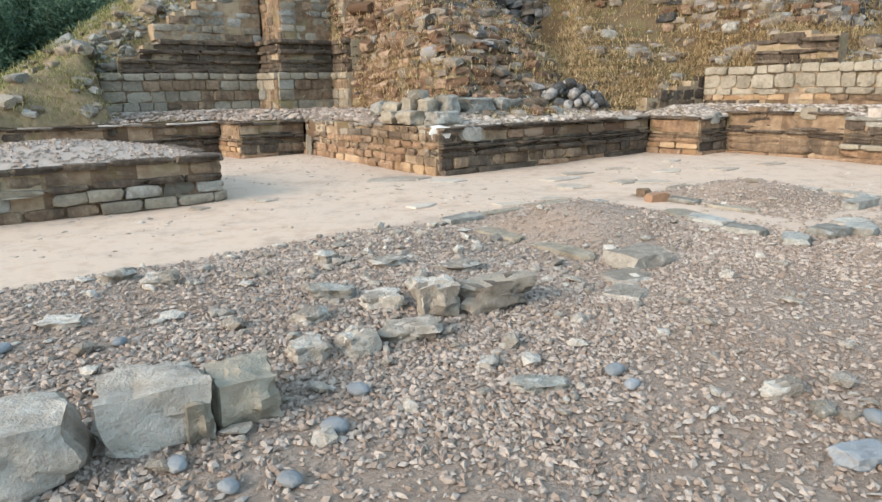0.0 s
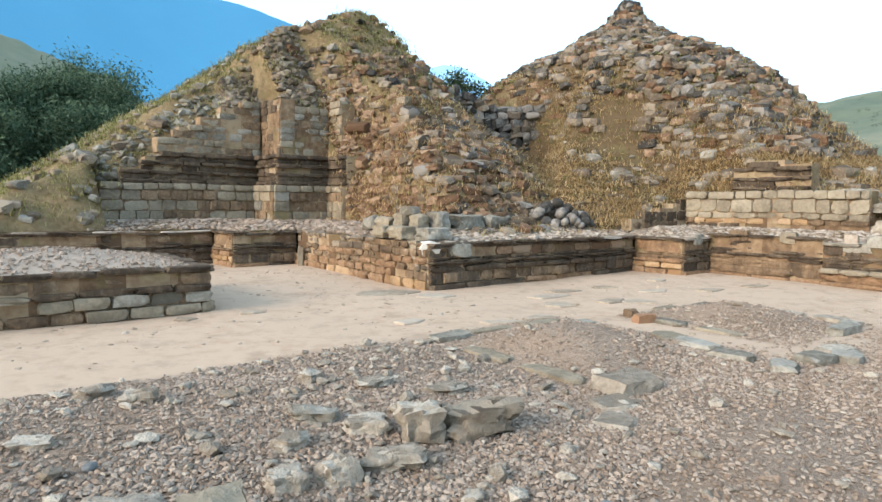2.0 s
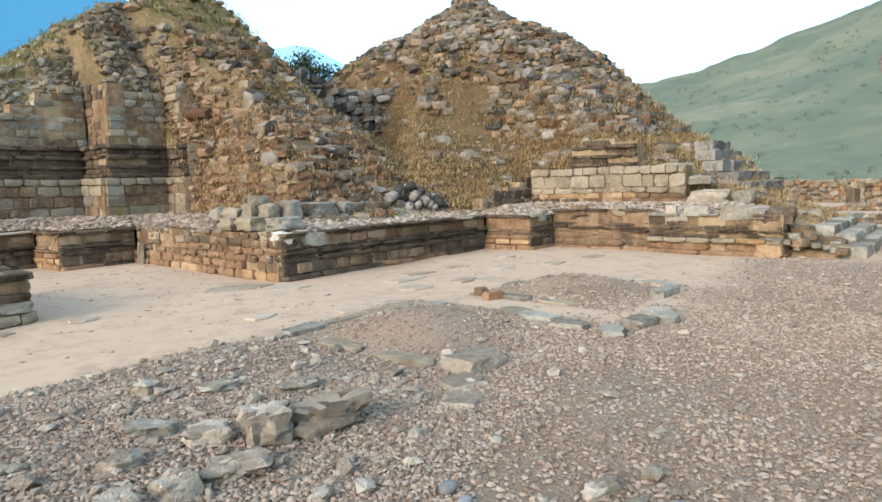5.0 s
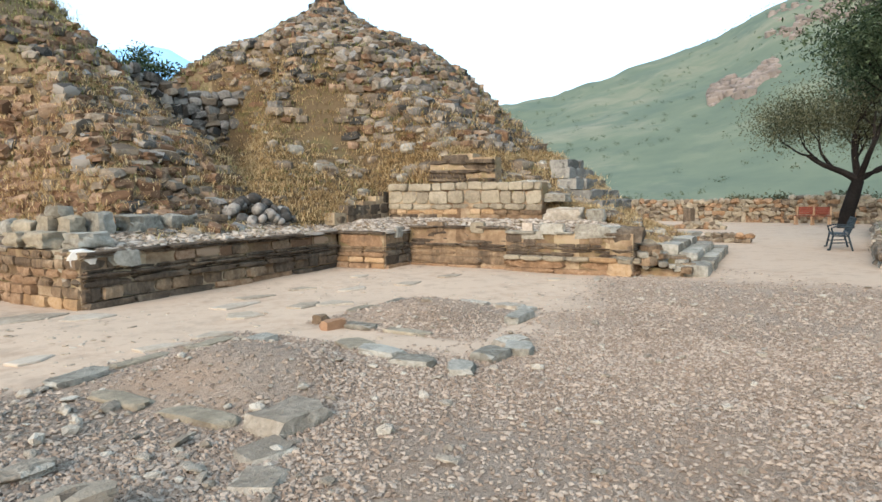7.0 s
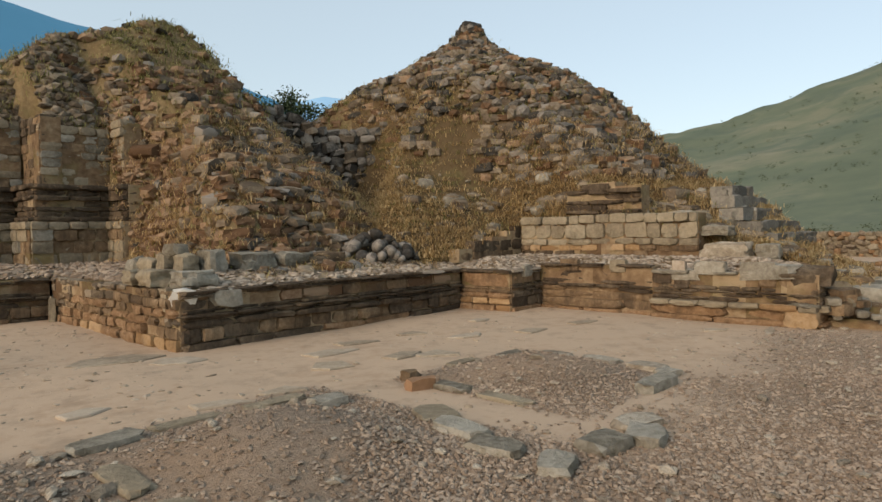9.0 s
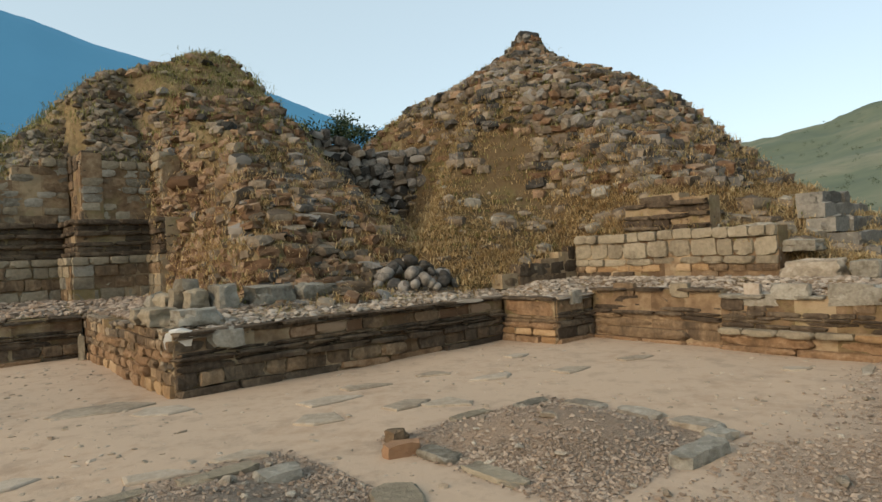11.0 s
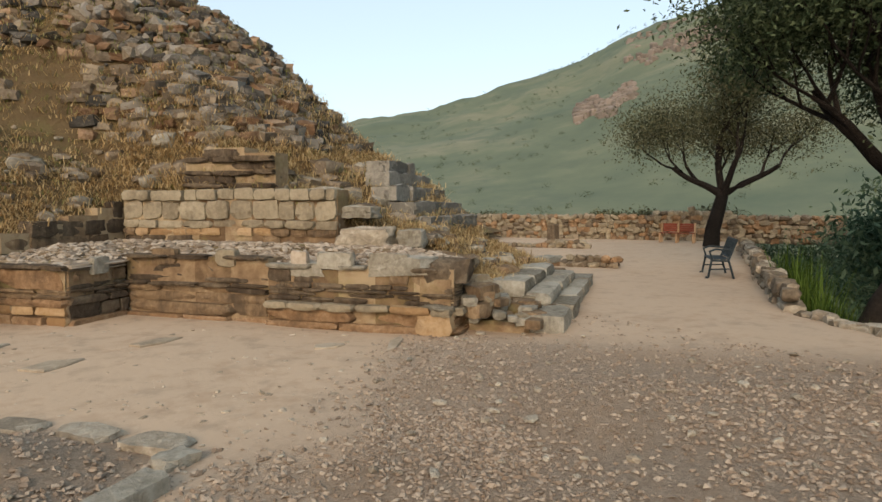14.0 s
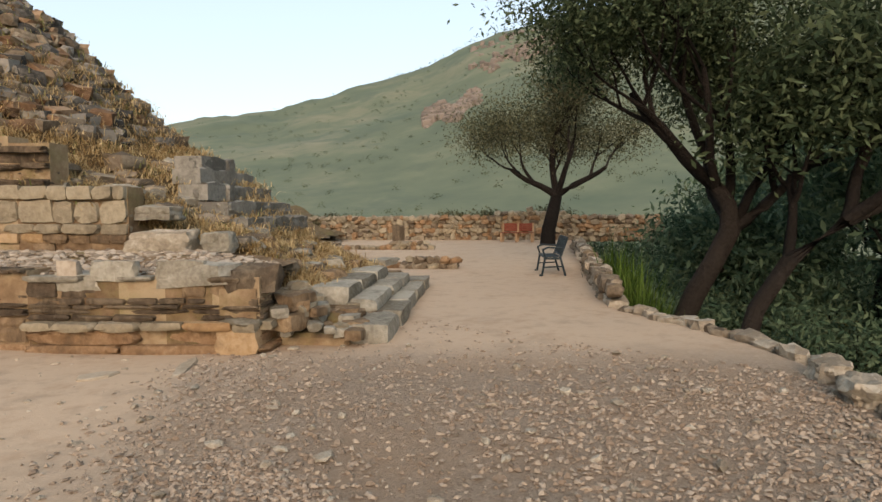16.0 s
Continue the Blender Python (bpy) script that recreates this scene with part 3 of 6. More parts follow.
stone_wall("wall_plinth_west", "dark ruined plinth wall with layered courses", (-6.0, -15.4), (5.05, -15.4), -0.03, PLINTH, drop=0.12, top=lambda s: 0.86 if s > 5 else 0.55 + 0.06 * s)

# corner block of ochre stone and slab under the pale course
c_end = W(13.58, -2.73, 0.13)
cb = put("corner_block", pool("block", M_OCHRE)[1], Matrix.Translation(c_end) @ Matrix.Rotation(radians(PHI), 4, "Z") @ Matrix.Diagonal((0.34, 0.48, 0.29, 1)))
tagged(cb, "ochre sandstone corner block at the plinth foot", "stone block")
cs = put("corner_slab", pool("slab", M_GREYBLOCK)[2], Matrix.Translation(W(13.98, -2.72, 0.335)) @ Matrix.Rotation(radians(PHI), 4, "Z") @ Matrix.Diagonal((1.15, 0.52, 0.1, 1)))
tagged(cs, "grey stone slab on the ochre corner block", "stone slab")


# terrace fill behind the plinth faces
def terrace_z(a, b):
    """The terrace dips towards its broken edge."""
    inner = max(min(a - 6.6, -8.7 - b), min(a - 12.5, -7.45 - b), min(a - 13.5, -2.5 - b), -15.4 - b, min(a - 5.05, -14.05 - b))
    f = min(1, max(0, (inner - 0.1) / 1.1))
    return 0.79 + 0.2 * f


def fill(name, label, rects, z):
    bm = bmesh.new()
    for a0, a1, b0, b1 in rects:
        na, nb = max(2, int((a1 - a0) / 0.25)), max(2, int((b1 - b0) / 0.25))
        grid = [[bm.verts.new(W(a0 + (a1 - a0) * i / na, b0 + (b1 - b0) * j / nb, terrace_z(a0 + (a1 - a0) * i / na, b0 + (b1 - b0) * j / nb) + 0.04 * noise.noise(Vector((a0 + i * 0.9, b0 + j * 0.8, 3))))) for j in range(nb + 1)] for i in range(na + 1)]
        for i in range(na):
            for j in range(nb):
                bm.faces.new((grid[i][j], grid[i][j + 1], grid[i + 1][j + 1], grid[i + 1][j]))
    bmesh.ops.recalc_face_normals(bm, faces=bm.faces[:])
    for f in bm.faces:
        if f.normal.z < 0:
            f.normal_flip()
    return tagged(part(name, bm, M_EARTH, smooth=True), label, "ledge", kind="structure")


fill("terrace", "earth and rubble terrace along the plinth", [(6.85, 12.6, -12.0, -8.95), (12.6, 13.75, -12, -7.7), (13.75, 15.6, -10, -2.7), (6.85, 9, -16.2, -12), (5.3, 6.85, -17.4, -14.3), (-6, 5.3, -17.6, -15.65)], 0.9)

UPPER = [(0.3, 0.02, 0.28, 0.55, "block", [M_ASHLAR, M_PLASTER]), (0.27, 0.02, 0.28, 0.6, "block", MIXED), (0.26, 0.03, 0.28, 0.55, "block", MIXED), (0.17, 0.06, 0.3, 0.5, "block", ASH)]
UPPER_R = [(0.13, -0.02, 0.3, 0.6, "block", [M_PLASTER, M_SLATE]), (0.13, 0.02, 0.25, 0.5, "block", [M_OCHRE, M_PLASTER]), (0.14, 0.03, 0.35, 0.6, "block", ASH), (0.32, 0.03, 0.28, 0.55, "block", ASH), (0.19, 0.06, 0.25, 0.42, "block", ASH)]
stone_wall("wall_upper_east", "pale coursed ashlar wall above the rubble ledge", (15.15, -9.05), (15.15, -4.88), 0.97, UPPER_R, top=lambda s: 0.95)
stone_wall("wall_upper_return", "dark low return wall under dry grass", (12.9, -9.05), (15.2, -9.05), 0.9, [(0.22, 0.0, 0.3, 0.6, "block", PLA), (0.25, 0.0, 0.3, 0.6, "block", SLT), (0.3, 0.0, 0.3, 0.6, "block", SLT), (0.2, 0, 0.3, 0.6, "slab", SLT)], top=lambda s: 0.24 + 0.22 * s)
stone_wall("wall_upper_west", "coursed ashlar wall of the upper drum", (2.9, -17.1), (6.75, -17.1), 0.95, UPPER, thick=0.5)
stone_wall("wall_upper_pier", "pale ashlar pier of the upper wall", (6.75, -17.1), (6.75, -15.75), 0.95, UPPER)
stone_wall("wall_upper_pier_side", "shaded side of the ashlar pier", (6.75, -15.75), (8.3, -15.75), 0.95, UPPER)
stone_wall("wall_upper_north", "pale ashlar wall end against the red rubble", (8.3, -15.75), (8.3, -14.9), 0.95, UPPER)
DARKM = [(0.1, 0.1, 0.4, 0.9, "slab", SLT), (0.13, 0.02, 0.3, 0.8, "slab", SLT), (0.09, 0.09, 0.4, 0.9, "slab", SLT), (0.14, 0.0, 0.3, 0.7, "block", SLT), (0.1, 0.1, 0.4, 0.9, "slab", SLT), (0.13, 0.03, 0.3, 0.8, "slab", SLT), (0.12, 0.12, 0.4, 0.9, "slab", SLT)]
L2 = "dark layered moulding courses of slate"
stone_wall("trim_moulding_west", L2, (3.4, -17.22), (6.87, -17.22), 1.95, DARKM, top=lambda s: 0.25 + 0.5 * s)
stone_wall("trim_moulding_pier", L2, (6.87, -17.1), (6.87, -15.87), 1.95, DARKM)
stone_wall("trim_moulding_pier_side", L2, (6.87, -15.87), (8.42, -15.87), 1.95, DARKM)
stone_wall("trim_moulding_north", L2, (8.42, -15.87), (8.42, -14.9), 1.95, DARKM)
stone_wall("trim_moulding_east", "dark stump of layered moulding courses on dry grass", (15.5, -8.0), (15.5, -6.2), 1.9, DARKM, top=lambda s: 0.75 - 0.25 * abs(s - 1.0))
DRUM = [(0.2, 0.0, 0.25, 0.55, "block", MIXED), (0.17, 0.0, 0.25, 0.5, "block", [M_GREYBLOCK, M_ASHLAR]), (0.21, 0.0, 0.3, 0.55, "block", MIXED), (0.16, 0.0, 0.25, 0.5, "block", [M_GREYBLOCK, M_ASHLAR]), (0.2, 0, 0.3, 0.5, "block", MIXED), (0.18, 0, 0.3, 0.5, "block", GRY), (0.2, 0, 0.3, 0.5, "block", MIXED), (0.2, 0, 0.3, 0.5, "block", MIXED)]
stone_wall("wall_drum_west", "stepped remains of grey ashlar drum wall", (4.3, -17.35), (7.05, -17.35), 2.76, DRUM, thick=0.5, top=lambda s: 0.25 + 0.55 * s)
stone_wall("wall_drum_pier", "plastered recess of the drum wall", (7.05, -17.3), (7.05, -16.0), 2.76, [(h, o, a, b, k, [M_PLASTER, M_SLATE]) for h, o, a, b, k, m in DRUM], top=lambda s: 1.5)
stone_wall("wall_drum_pier_side", "grey ashlar pilaster of the drum", (7.05, -16.0), (8.5, -16.0), 2.76, DRUM, top=lambda s: 1.25)
stone_wall("wall_drum_north", "pale ashlar jamb beside red rubble", (8.55, -16.0), (8.55, -15.4), 2.76, [(h, o, a, b, k, ASH) for h, o, a, b, k, m in DRUM], top=lambda s: 1.45)

# ---- the two mounds ----
OUT = 0.35
PKL, PKR = (-2.35, 21.6), (7.3, 25.8)


def mound_z(x, y):
    """Height of the earth mounds over the plan; under -50 where there is none."""
    x, y = np.asarray(x, float), np.asarray(y, float)
    a, b = AB(x, y)
    nz = 0.16 * waves(x, y, 1.7, 4) + 0.1 * waves(x, y, 3.9, 5) + 0.05 * waves(x, y, 8.3, 6)
    # right dome with its broken peak
    dx, dy = x - PKR[0], y - PKR[1]
    r = np.hypot(dx * np.where(dx < 0, 1.14, 1.0), dy * np.where(dy > 0, 1.3, 1.0))
    hr = np.interp(r, [0, 0.4, 0.9, 2.0, 3.5, 5.0, 6.6, 8.0, 9.2, 10.3, 12, 15], [9.3, 9.1, 8.45, 7.85, 7.1, 6.5, 5.45, 4.15, 2.95, 2.3, 1.6, 0.4]) + 0.8 * nz
    da = a - 15.5
    front = 1.82 + 1.15 * da + 0.65 * np.maximum(0, da - 1) + 0.5 * nz * np.clip(da, 0, 1) + 0.8 * np.maximum(0, -10.5 - b)
    foot = np.where(a > 12.4, 1.12 + 0.25 * (a - 12.9) + 0.5 * (-9.4 - b), -9)
    hr = np.minimum(hr, np.maximum(front, np.minimum(foot, 3.6)))
    hr = np.minimum(hr, 1.0 + 1.2 * (20.2 - a) + 0.9 * (-4.0 - b) + 0.4 * nz)
    hr = np.minimum(hr, 3.0 + 2.2 * (x - 3.6) + 3.0 * np.maximum(0, y - 21.5))
    hr = np.minimum(hr, np.interp(-b, [-5, 2.2, 3.85, 5.2, 6.2, 12, 20], [-1, 0.3, 0.95, 2.32, 3.1, 9.8, 20]) + 0.4 * nz + 0.6 * (1 - smooth(16.6, 17.4, a)) * smooth(3.2, 4.0, -b))
    hr = np.minimum(hr, 1.0 + 0.75 * (a - 15.4) + 2.6 * np.maximum(0, -4.8 - b))
    # left mound: a long grassy back that ends in a steep rubble nose
    fl = smooth(11.8, 13.5, a)
    p1 = (1 - fl) * (1.15 + 0.78 * (-10.4 - b)) + fl * (1.2 + 0.27 * (-10.4 - b) + 1.5 * np.maximum(0, -16.8 - b))
    bw = np.where(a < 7.3, -17.55, -16.35)
    p2 = np.where(b > -16.1, 1.05 + 2.3 * (a - 8.5) + 1.9 * np.maximum(0, -14.6 - b), np.where(a < 8.6, np.interp(a, [2.5, 2.95, 3.4, 5.0, 6.6, 7.0, 8.6], [1.3, 1.85, 2.1, 3.1, 4.1, 4.1, 4.2]) + 1.3 * (bw - 0.05 - b), 4.2 + 1.3 * (-16.4 - b) + 2.0 * (a - 8.6)))
    p2 = np.where(a < 2.8, 0.95 + 1.1 * (-15.7 - b), p2)
    p2 = np.where((a >= 2.8) & (a < 8.6) & (b > bw) & (b <= -16.1), OUT, p2)
    p3 = np.interp(a, [-8, -2, 0, 3.1, 4.7, 6.4, 8.2, 10.4, 11.4, 11.9, 12.4, 13.5, 14.3, 15.5, 17], [-0.5, 0.2, 0.9, 2.9, 4.0, 5.2, 6.5, 7.4, 7.75, 7.1, 6.4, 5.6, 5.1, 4.6, 4.0])
    back = 8.2 - 0.45 * np.maximum(0, -19.0 - b)
    hl = np.minimum(np.minimum(p1, p2), np.minimum(p3, back)) + nz
    # the low slope between them
    hm = np.minimum(np.minimum(1.1 + 0.29 * (-10.3 - b), 3.2) + 0.5 * nz, 1.0 + 1.2 * (a - 8.4))
    hm = np.where((a > 8.4) & (b < -9.4), hm, OUT)
    hm = np.where((a > 8.4) & (b < -17.2), 4.3 + 0.3 * nz, hm)
    hl = np.where((a >= 2.8) & (a < 8.45) & (b > bw), OUT, hl)
    h = np.maximum(np.maximum(hl, hr), hm)
    h = np.where((a < 15.45) & (b > -9.35), OUT, h)
    h = np.where((a < 2.8) & (b > -15.7), OUT, h)
    h = np.maximum(h, OUT)
    return h


mx = np.arange(-26, 30, 0.16)
my = np.arange(8, 40, 0.16)
MX, MY = np.meshgrid(mx, my)
MZ = mound_z(MX, MY)
quad_ok = np.maximum(np.maximum(MZ[:-1, :-1], MZ[:-1, 1:]), np.maximum(MZ[1:, :-1], MZ[1:, 1:])) > OUT + 0.02
split = (MX[:-1, :-1] - 2.6) + 0.0 * MY[:-1, :-1] > 0
mounds = []
for nm, lab, sel in (("mound", "grassy earth mound with a steep rubble nose", ~split), ("mound", "ruined stupa mound of stones and dry grass", split)):
    me = grid_mesh(nm, MX, MY, MZ, quad_ok & sel)
    me.materials.append(M_MOUND)
    mounds.append(tagged(new(nm, me), lab, "mound", kind="structure"))


def mound_normal(x, y):
    e = 0.25
    gx_ = (mound_z(x + e, y) - mound_z(x - e, y)) / (2 * e)
    gy_ = (mound_z(x, y + e) - mound_z(x, y - e)) / (2 * e)
    n = np.stack([-gx_, -gy_, np.ones_like(gx_)], -1)
    return n / np.linalg.norm(n, axis=-1, keepdims=True)


# ---- many small things as one mesh ----
def joined_rocks(name, label, pts, sizes, material, flat=0.6, parent=None, octa=False, kind="stuff"):
    """Stones strewn as one mesh; pts: places, sizes: metres across."""
    n = len(pts)
    if octa:
        base = np.array([(1, 0.2, -0.3), (-1, 0, -0.3), (0, 1, -0.3), (0, -1, -0.3), (0.45, 0, 0.75), (-0.45, 0.1, 0.8)], float)
        tri = np.array([(0, 2, 4), (2, 5, 4), (2, 1, 5), (1, 3, 5), (3, 4, 5), (3, 0, 4)])
    else:
        bm = bmesh.new()
        bmesh.ops.create_icosphere(bm, subdivisions=1, radius=1)
        base = np.array([v.co[:] for v in bm.verts])
        tri = np.array([[v.index for v in f.verts] for f in bm.faces])
        bm.free()
    k = len(base)
    v = base[None] * (1 + rng.uniform(-0.28, 0.28, (n, k, 1)))
    v = v * np.stack([rng.uniform(0.7, 1.3, n), rng.uniform(0.5, 1.0, n), rng.uniform(0.3, 0.8, n) * flat / 0.6], -1)[:, None]
    th, ti = rng.uniform(0, 6.283, n), rng.normal(0, 0.25, n)
    c, s = np.cos(ti), np.sin(ti)
    y2, z2 = v[:, :, 1] * c[:, None] - v[:, :, 2] * s[:, None], v[:, :, 1] * s[:, None] + v[:, :, 2] * c[:, None]
    c, s = np.cos(th), np.sin(th)
    x3, y3 = v[:, :, 0] * c[:, None] - y2 * s[:, None], v[:, :, 0] * s[:, None] + y2 * c[:, None]
    v = np.stack([x3, y3, z2], -1) * (np.asarray(sizes) / 2)[:, None, None] + np.asarray(pts)[:, None]
    f = (tri[None] + (np.arange(n) * k)[:, None, None]).reshape(-1, 3)
    ob = raw_mesh(name, v.reshape(-1, 3).tolist(), f.tolist(), material, parent)
    return tagged(ob, label, "stones" if parent is None else "", kind=kind)


def joined_grass(name, label, pts, heights, material, blades=9, spread=0.12, lean=0.6, width=0.012, parent=None, normals=None):
    n = len(pts) * blades
    p = np.repeat(np.asarray(pts), blades, 0) + np.concatenate([rng.normal(0, spread, (n, 2)), np.zeros((n, 1))], -1)
    h = np.repeat(np.asarray(heights), blades) * rng.uniform(0.5, 1.15, n)
    th = rng.uniform(0, 6.283, n)
    ln = rng.uniform(0.2, 1.0, n) * lean
    w = width * rng.uniform(0.7, 1.4, n)
    dirx = np.stack([np.cos(th), np.sin(th), np.zeros(n)], -1)
    side = np.stack([-np.sin(th), np.cos(th), np.zeros(n)], -1) * w[:, None]
    up = np.array([0, 0, 1.0])
    mid = p + up * (h * 0.55)[:, None] + dirx * (h * ln * 0.3)[:, None]
    tip = p + up * (h * np.maximum(0.15, 1 - 0.4 * ln))[:, None] + dirx * (h * ln)[:, None]
    v = np.stack([p - side - up * 0.03, p + side - up * 0.03, mid + side * 0.7, mid - side * 0.7, tip], 1)
    b = np.arange(n)[:, None] * 5
    quads, tris = b + np.array([[0, 1, 2, 3]]), b + np.array([[3, 2, 4]])
    ob = raw_mesh(name, v.reshape(-1, 3).tolist(), quads.tolist() + tris.tolist(), material, parent)
    return tagged(ob, label, "grass" if parent is None else "", kind="stuff")


def on_mound(n, cond):
    """Random places on the mounds' side towards the court that suit cond(a, b, z, x, y)."""
    x, y = rng.uniform(-14, 15.5, n * 14), rng.uniform(10.5, 27.5, n * 14)
    z = mound_z(x, y)
    a, b = AB(x, y)
    ok = (z > OUT + 0.4) & cond(a, b, z, x, y)
    return np.stack([x, y, z], -1)[ok][:n]


def is_left(x):
    return x < 2.6


def strew(mound, label, pts, lo, hi, mats, near=240, kind="rubble"):
    """Stones on a mound: the nearest as parts, the rest as one joined part."""
    order = np.argsort(np.hypot(pts[:, 0] - 3, pts[:, 1] - 3))
    for i in order[:near]:
        s = lo + (hi - lo) * rnd.random() ** 2
        nv = Vector(mound_normal(pts[i, 0], pts[i, 1]))
        up = (Vector((0, 0, 1)) * 0.65 + nv * 0.35).normalized()
        m = Matrix.Translation(Vector(pts[i]) + up * s * 0.1) @ up.to_track_quat("Z", "Y").to_matrix().to_4x4() @ Matrix.Rotation(rnd.uniform(0, 6.28), 4, "Z") @ Matrix.Diagonal((s * rnd.uniform(0.9, 1.5), s, s * rnd.uniform(0.45, 0.8), 1))
        put("stone", rnd.choice(pool(kind, rnd.choice(mats))), m, mound)
    rest = order[near:]
    if len(rest):
        for j, mt in enumerate(mats):
            sel = rest[j::len(mats)]
            sz = lo + (hi - lo) * rng.random(len(sel)) ** 2
            joined_rocks("rubble", label, pts[sel] + [0, 0, 0.04], sz * 1.2, mt, parent=mound)


left_pts = on_mound(1700, lambda a, b, z, x, y: is_left(x) & (a > 8.3) & (rng.random(len(a)) < np.where(z < 2.4, 0.2, np.where(z > 5.6, 0.45, 0.9))))
strew(mounds[0], "loose rubble stones", left_pts, 0.11, 0.46, [M_RUBBLE, M_REDRUB, M_DARKRUB])
nose = on_mound(900, lambda a, b, z, x, y: is_left(x) & (a > 8.4) & (a < 10.6) & (b > -16.5))
strew(mounds[0], "loose rubble stones", nose, 0.09, 0.32, [M_REDRUB, M_RUBBLE, M_REDRUB], near=60)
left_back = on_mound(420, lambda a, b, z, x, y: is_left(x) & (a < 8.3))
strew(mounds[0], "loose rubble stones", left_back, 0.14, 0.4, [M_RUBBLE, M_GREYBLOCK], near=60)
right_pts = on_mound(3800, lambda a, b, z, x, y: ~is_left(x) & (z > np.where(x < 6.5, 4.6, 3.2) + 0.5 * np.sin(a * 1.3)) & (rng.random(len(a)) < 0.9))
strew(mounds[1], "loose rubble stones", right_pts, 0.12, 0.5, [M_RUBBLE, M_DARKRUB, M_RUBBLE, M_DARKRUB, M_REDRUB], near=260)
right_low = on_mound(330, lambda a, b, z, x, y: ~is_left(x) & (z < 3.4))
strew(mounds[1], "loose rubble stones", right_low, 0.12, 0.45, [M_RUBBLE, M_GREYBLOCK, M_RUBBLE], near=150)



def coursed(mound, label, pts, rise, mats, gap=0.34, big=1.0):
    """Rows of rough stones that follow the mound's contours, joined into one part a material."""
    x, y = pts[:, 0].copy(), pts[:, 1].copy()
    lift = 0.12 * waves(x, y, 0.5, 13)
    level = np.round((pts[:, 2] + lift) / rise) * rise - lift
    e = 0.2
    for k in range(3):
        z = mound_z(x, y)
        gx_, gy_ = (mound_z(x + e, y) - mound_z(x - e, y)) / (2 * e), (mound_z(x, y + e) - mound_z(x, y - e)) / (2 * e)
        g2 = np.maximum(gx_ ** 2 + gy_ ** 2, 0.1)
        f = np.clip((level - z) / g2, -0.4, 0.4)
        x, y = x + f * gx_, y + f * gy_
    steep = np.hypot(gx_, gy_)
    ok = (np.abs(mound_z(x, y) - level) < 0.12) & (steep > 0.4)
    taken, chosen = {}, []
    for i in np.nonzero(ok)[0]:
        lv = round(float(level[i] + lift[i]) / rise)
        cx_, cy_ = int(x[i] // gap), int(y[i] // gap)
        if any(math.hypot(x[i] - px, y[i] - py) < gap for da in (-1, 0, 1) for db in (-1, 0, 1) for px, py in taken.get((lv, cx_ + da, cy_ + db), ())):
            continue
        taken.setdefault((lv, cx_, cy_), []).append((x[i], y[i]))
        chosen.append(i)
    for j, mt in enumerate(mats):
        shapes = [np.array([v.co[:] for v in me.vertices]) for me in pool("course", mt, 5)]
        tris = [np.array([t.vertices[:] for t in me.polygons]) for me in pool("course", mt, 5)]
        vs, fs, n0 = [], [], 0
        for i in chosen[j::len(mats)]:
            q = rnd.randrange(5)
            yaw = math.atan2(gy_[i], gx_[i]) + math.pi / 2 + rnd.uniform(-0.25, 0.25)
            c, sn = math.cos(yaw), math.sin(yaw)
            v = shapes[q] * np.array([gap * big * rnd.uniform(0.85, 1.6), 0.42, rise * rnd.uniform(0.6, 1.05)])
            t = rnd.uniform(-0.14, 0.14)
            v = np.stack([v[:, 0] * c - v[:, 1] * sn, v[:, 0] * sn + v[:, 1] * c, v[:, 2] + t * v[:, 0]], -1)
            vs.append(v + np.array([x[i] + 0.05 * gx_[i], y[i] + 0.05 * gy_[i], level[i] + rnd.uniform(-0.03, 0.06)]))
            fs.append(tris[q] + n0)
            n0 += len(v)
        ob = raw_mesh("rubble_courses", np.concatenate(vs).tolist(), np.concatenate(fs).tolist(), mt, mound)
        tagged(ob, label, kind="stuff")


dome = on_mound(5200, lambda a, b, z, x, y: ~is_left(x) & (z > np.where(x < 6.0, 3.7, 3.0)) & (0.62 - 0.3 * ((x < 6.2) & (z < 5.2)) + 0.5 * waves(x, y, 0.9, 21) + 0.3 * waves(x, y, 2.3, 22) > 0.35))
coursed(mounds[1], "rows of rough brown rubble stones", dome, 0.25, [M_RUBBLE, M_REDRUB, M_RUBBLE, M_DARKRUB])
flank = on_mound(3600, lambda a, b, z, x, y: is_left(x) & (a > 8.2) & (z > 1.15) & (z < 6.2 + 0.5 * waves(x, y, 1.3, 31)) & (0.62 + 0.5 * waves(x, y, 0.9, 24) + 0.3 * waves(x, y, 2.3, 25) > 0.25))
coursed(mounds[0], "rows of rough reddish rubble stones", flank, 0.23, [M_REDRUB, M_RUBBLE, M_REDRUB], gap=0.32)

# dry and green grass on the mounds
straw = on_mound(11500, lambda a, b, z, x, y: np.where(is_left(x), (a > 8.4) & (z < 4.6), z < 4.6 + 1.5 * (x < 6)) & (rng.random(len(a)) < 0.55 + 0.45 * waves(x, y, 1.1, 8)))
qa, qb = rng.uniform(15.3, 20.6, 1500), rng.uniform(-4.1, -2.35, 1500)
qx, qy = CU * qa + SU * qb, SU * qa - CU * qb
qz = mound_z(qx, qy)
straw = np.concatenate([straw, np.stack([qx, qy, qz], -1)[qz > OUT + 0.03]])
joined_grass("straw", "dry golden grass tufts on the mounds", straw, rng.uniform(0.06, 0.17, len(straw)), M_STRAW, blades=11, spread=0.15, width=0.009, lean=3.2)
green = on_mound(10500, lambda a, b, z, x, y: np.where(is_left(x), (a < 8.5) | (z > 4.0) | (rng.random(len(a)) < 0.3), (z > 3.4) | (rng.random(len(a)) < 0.2)) & (rng.random(len(a)) < np.where(is_left(x), 0.8, 0.55)))
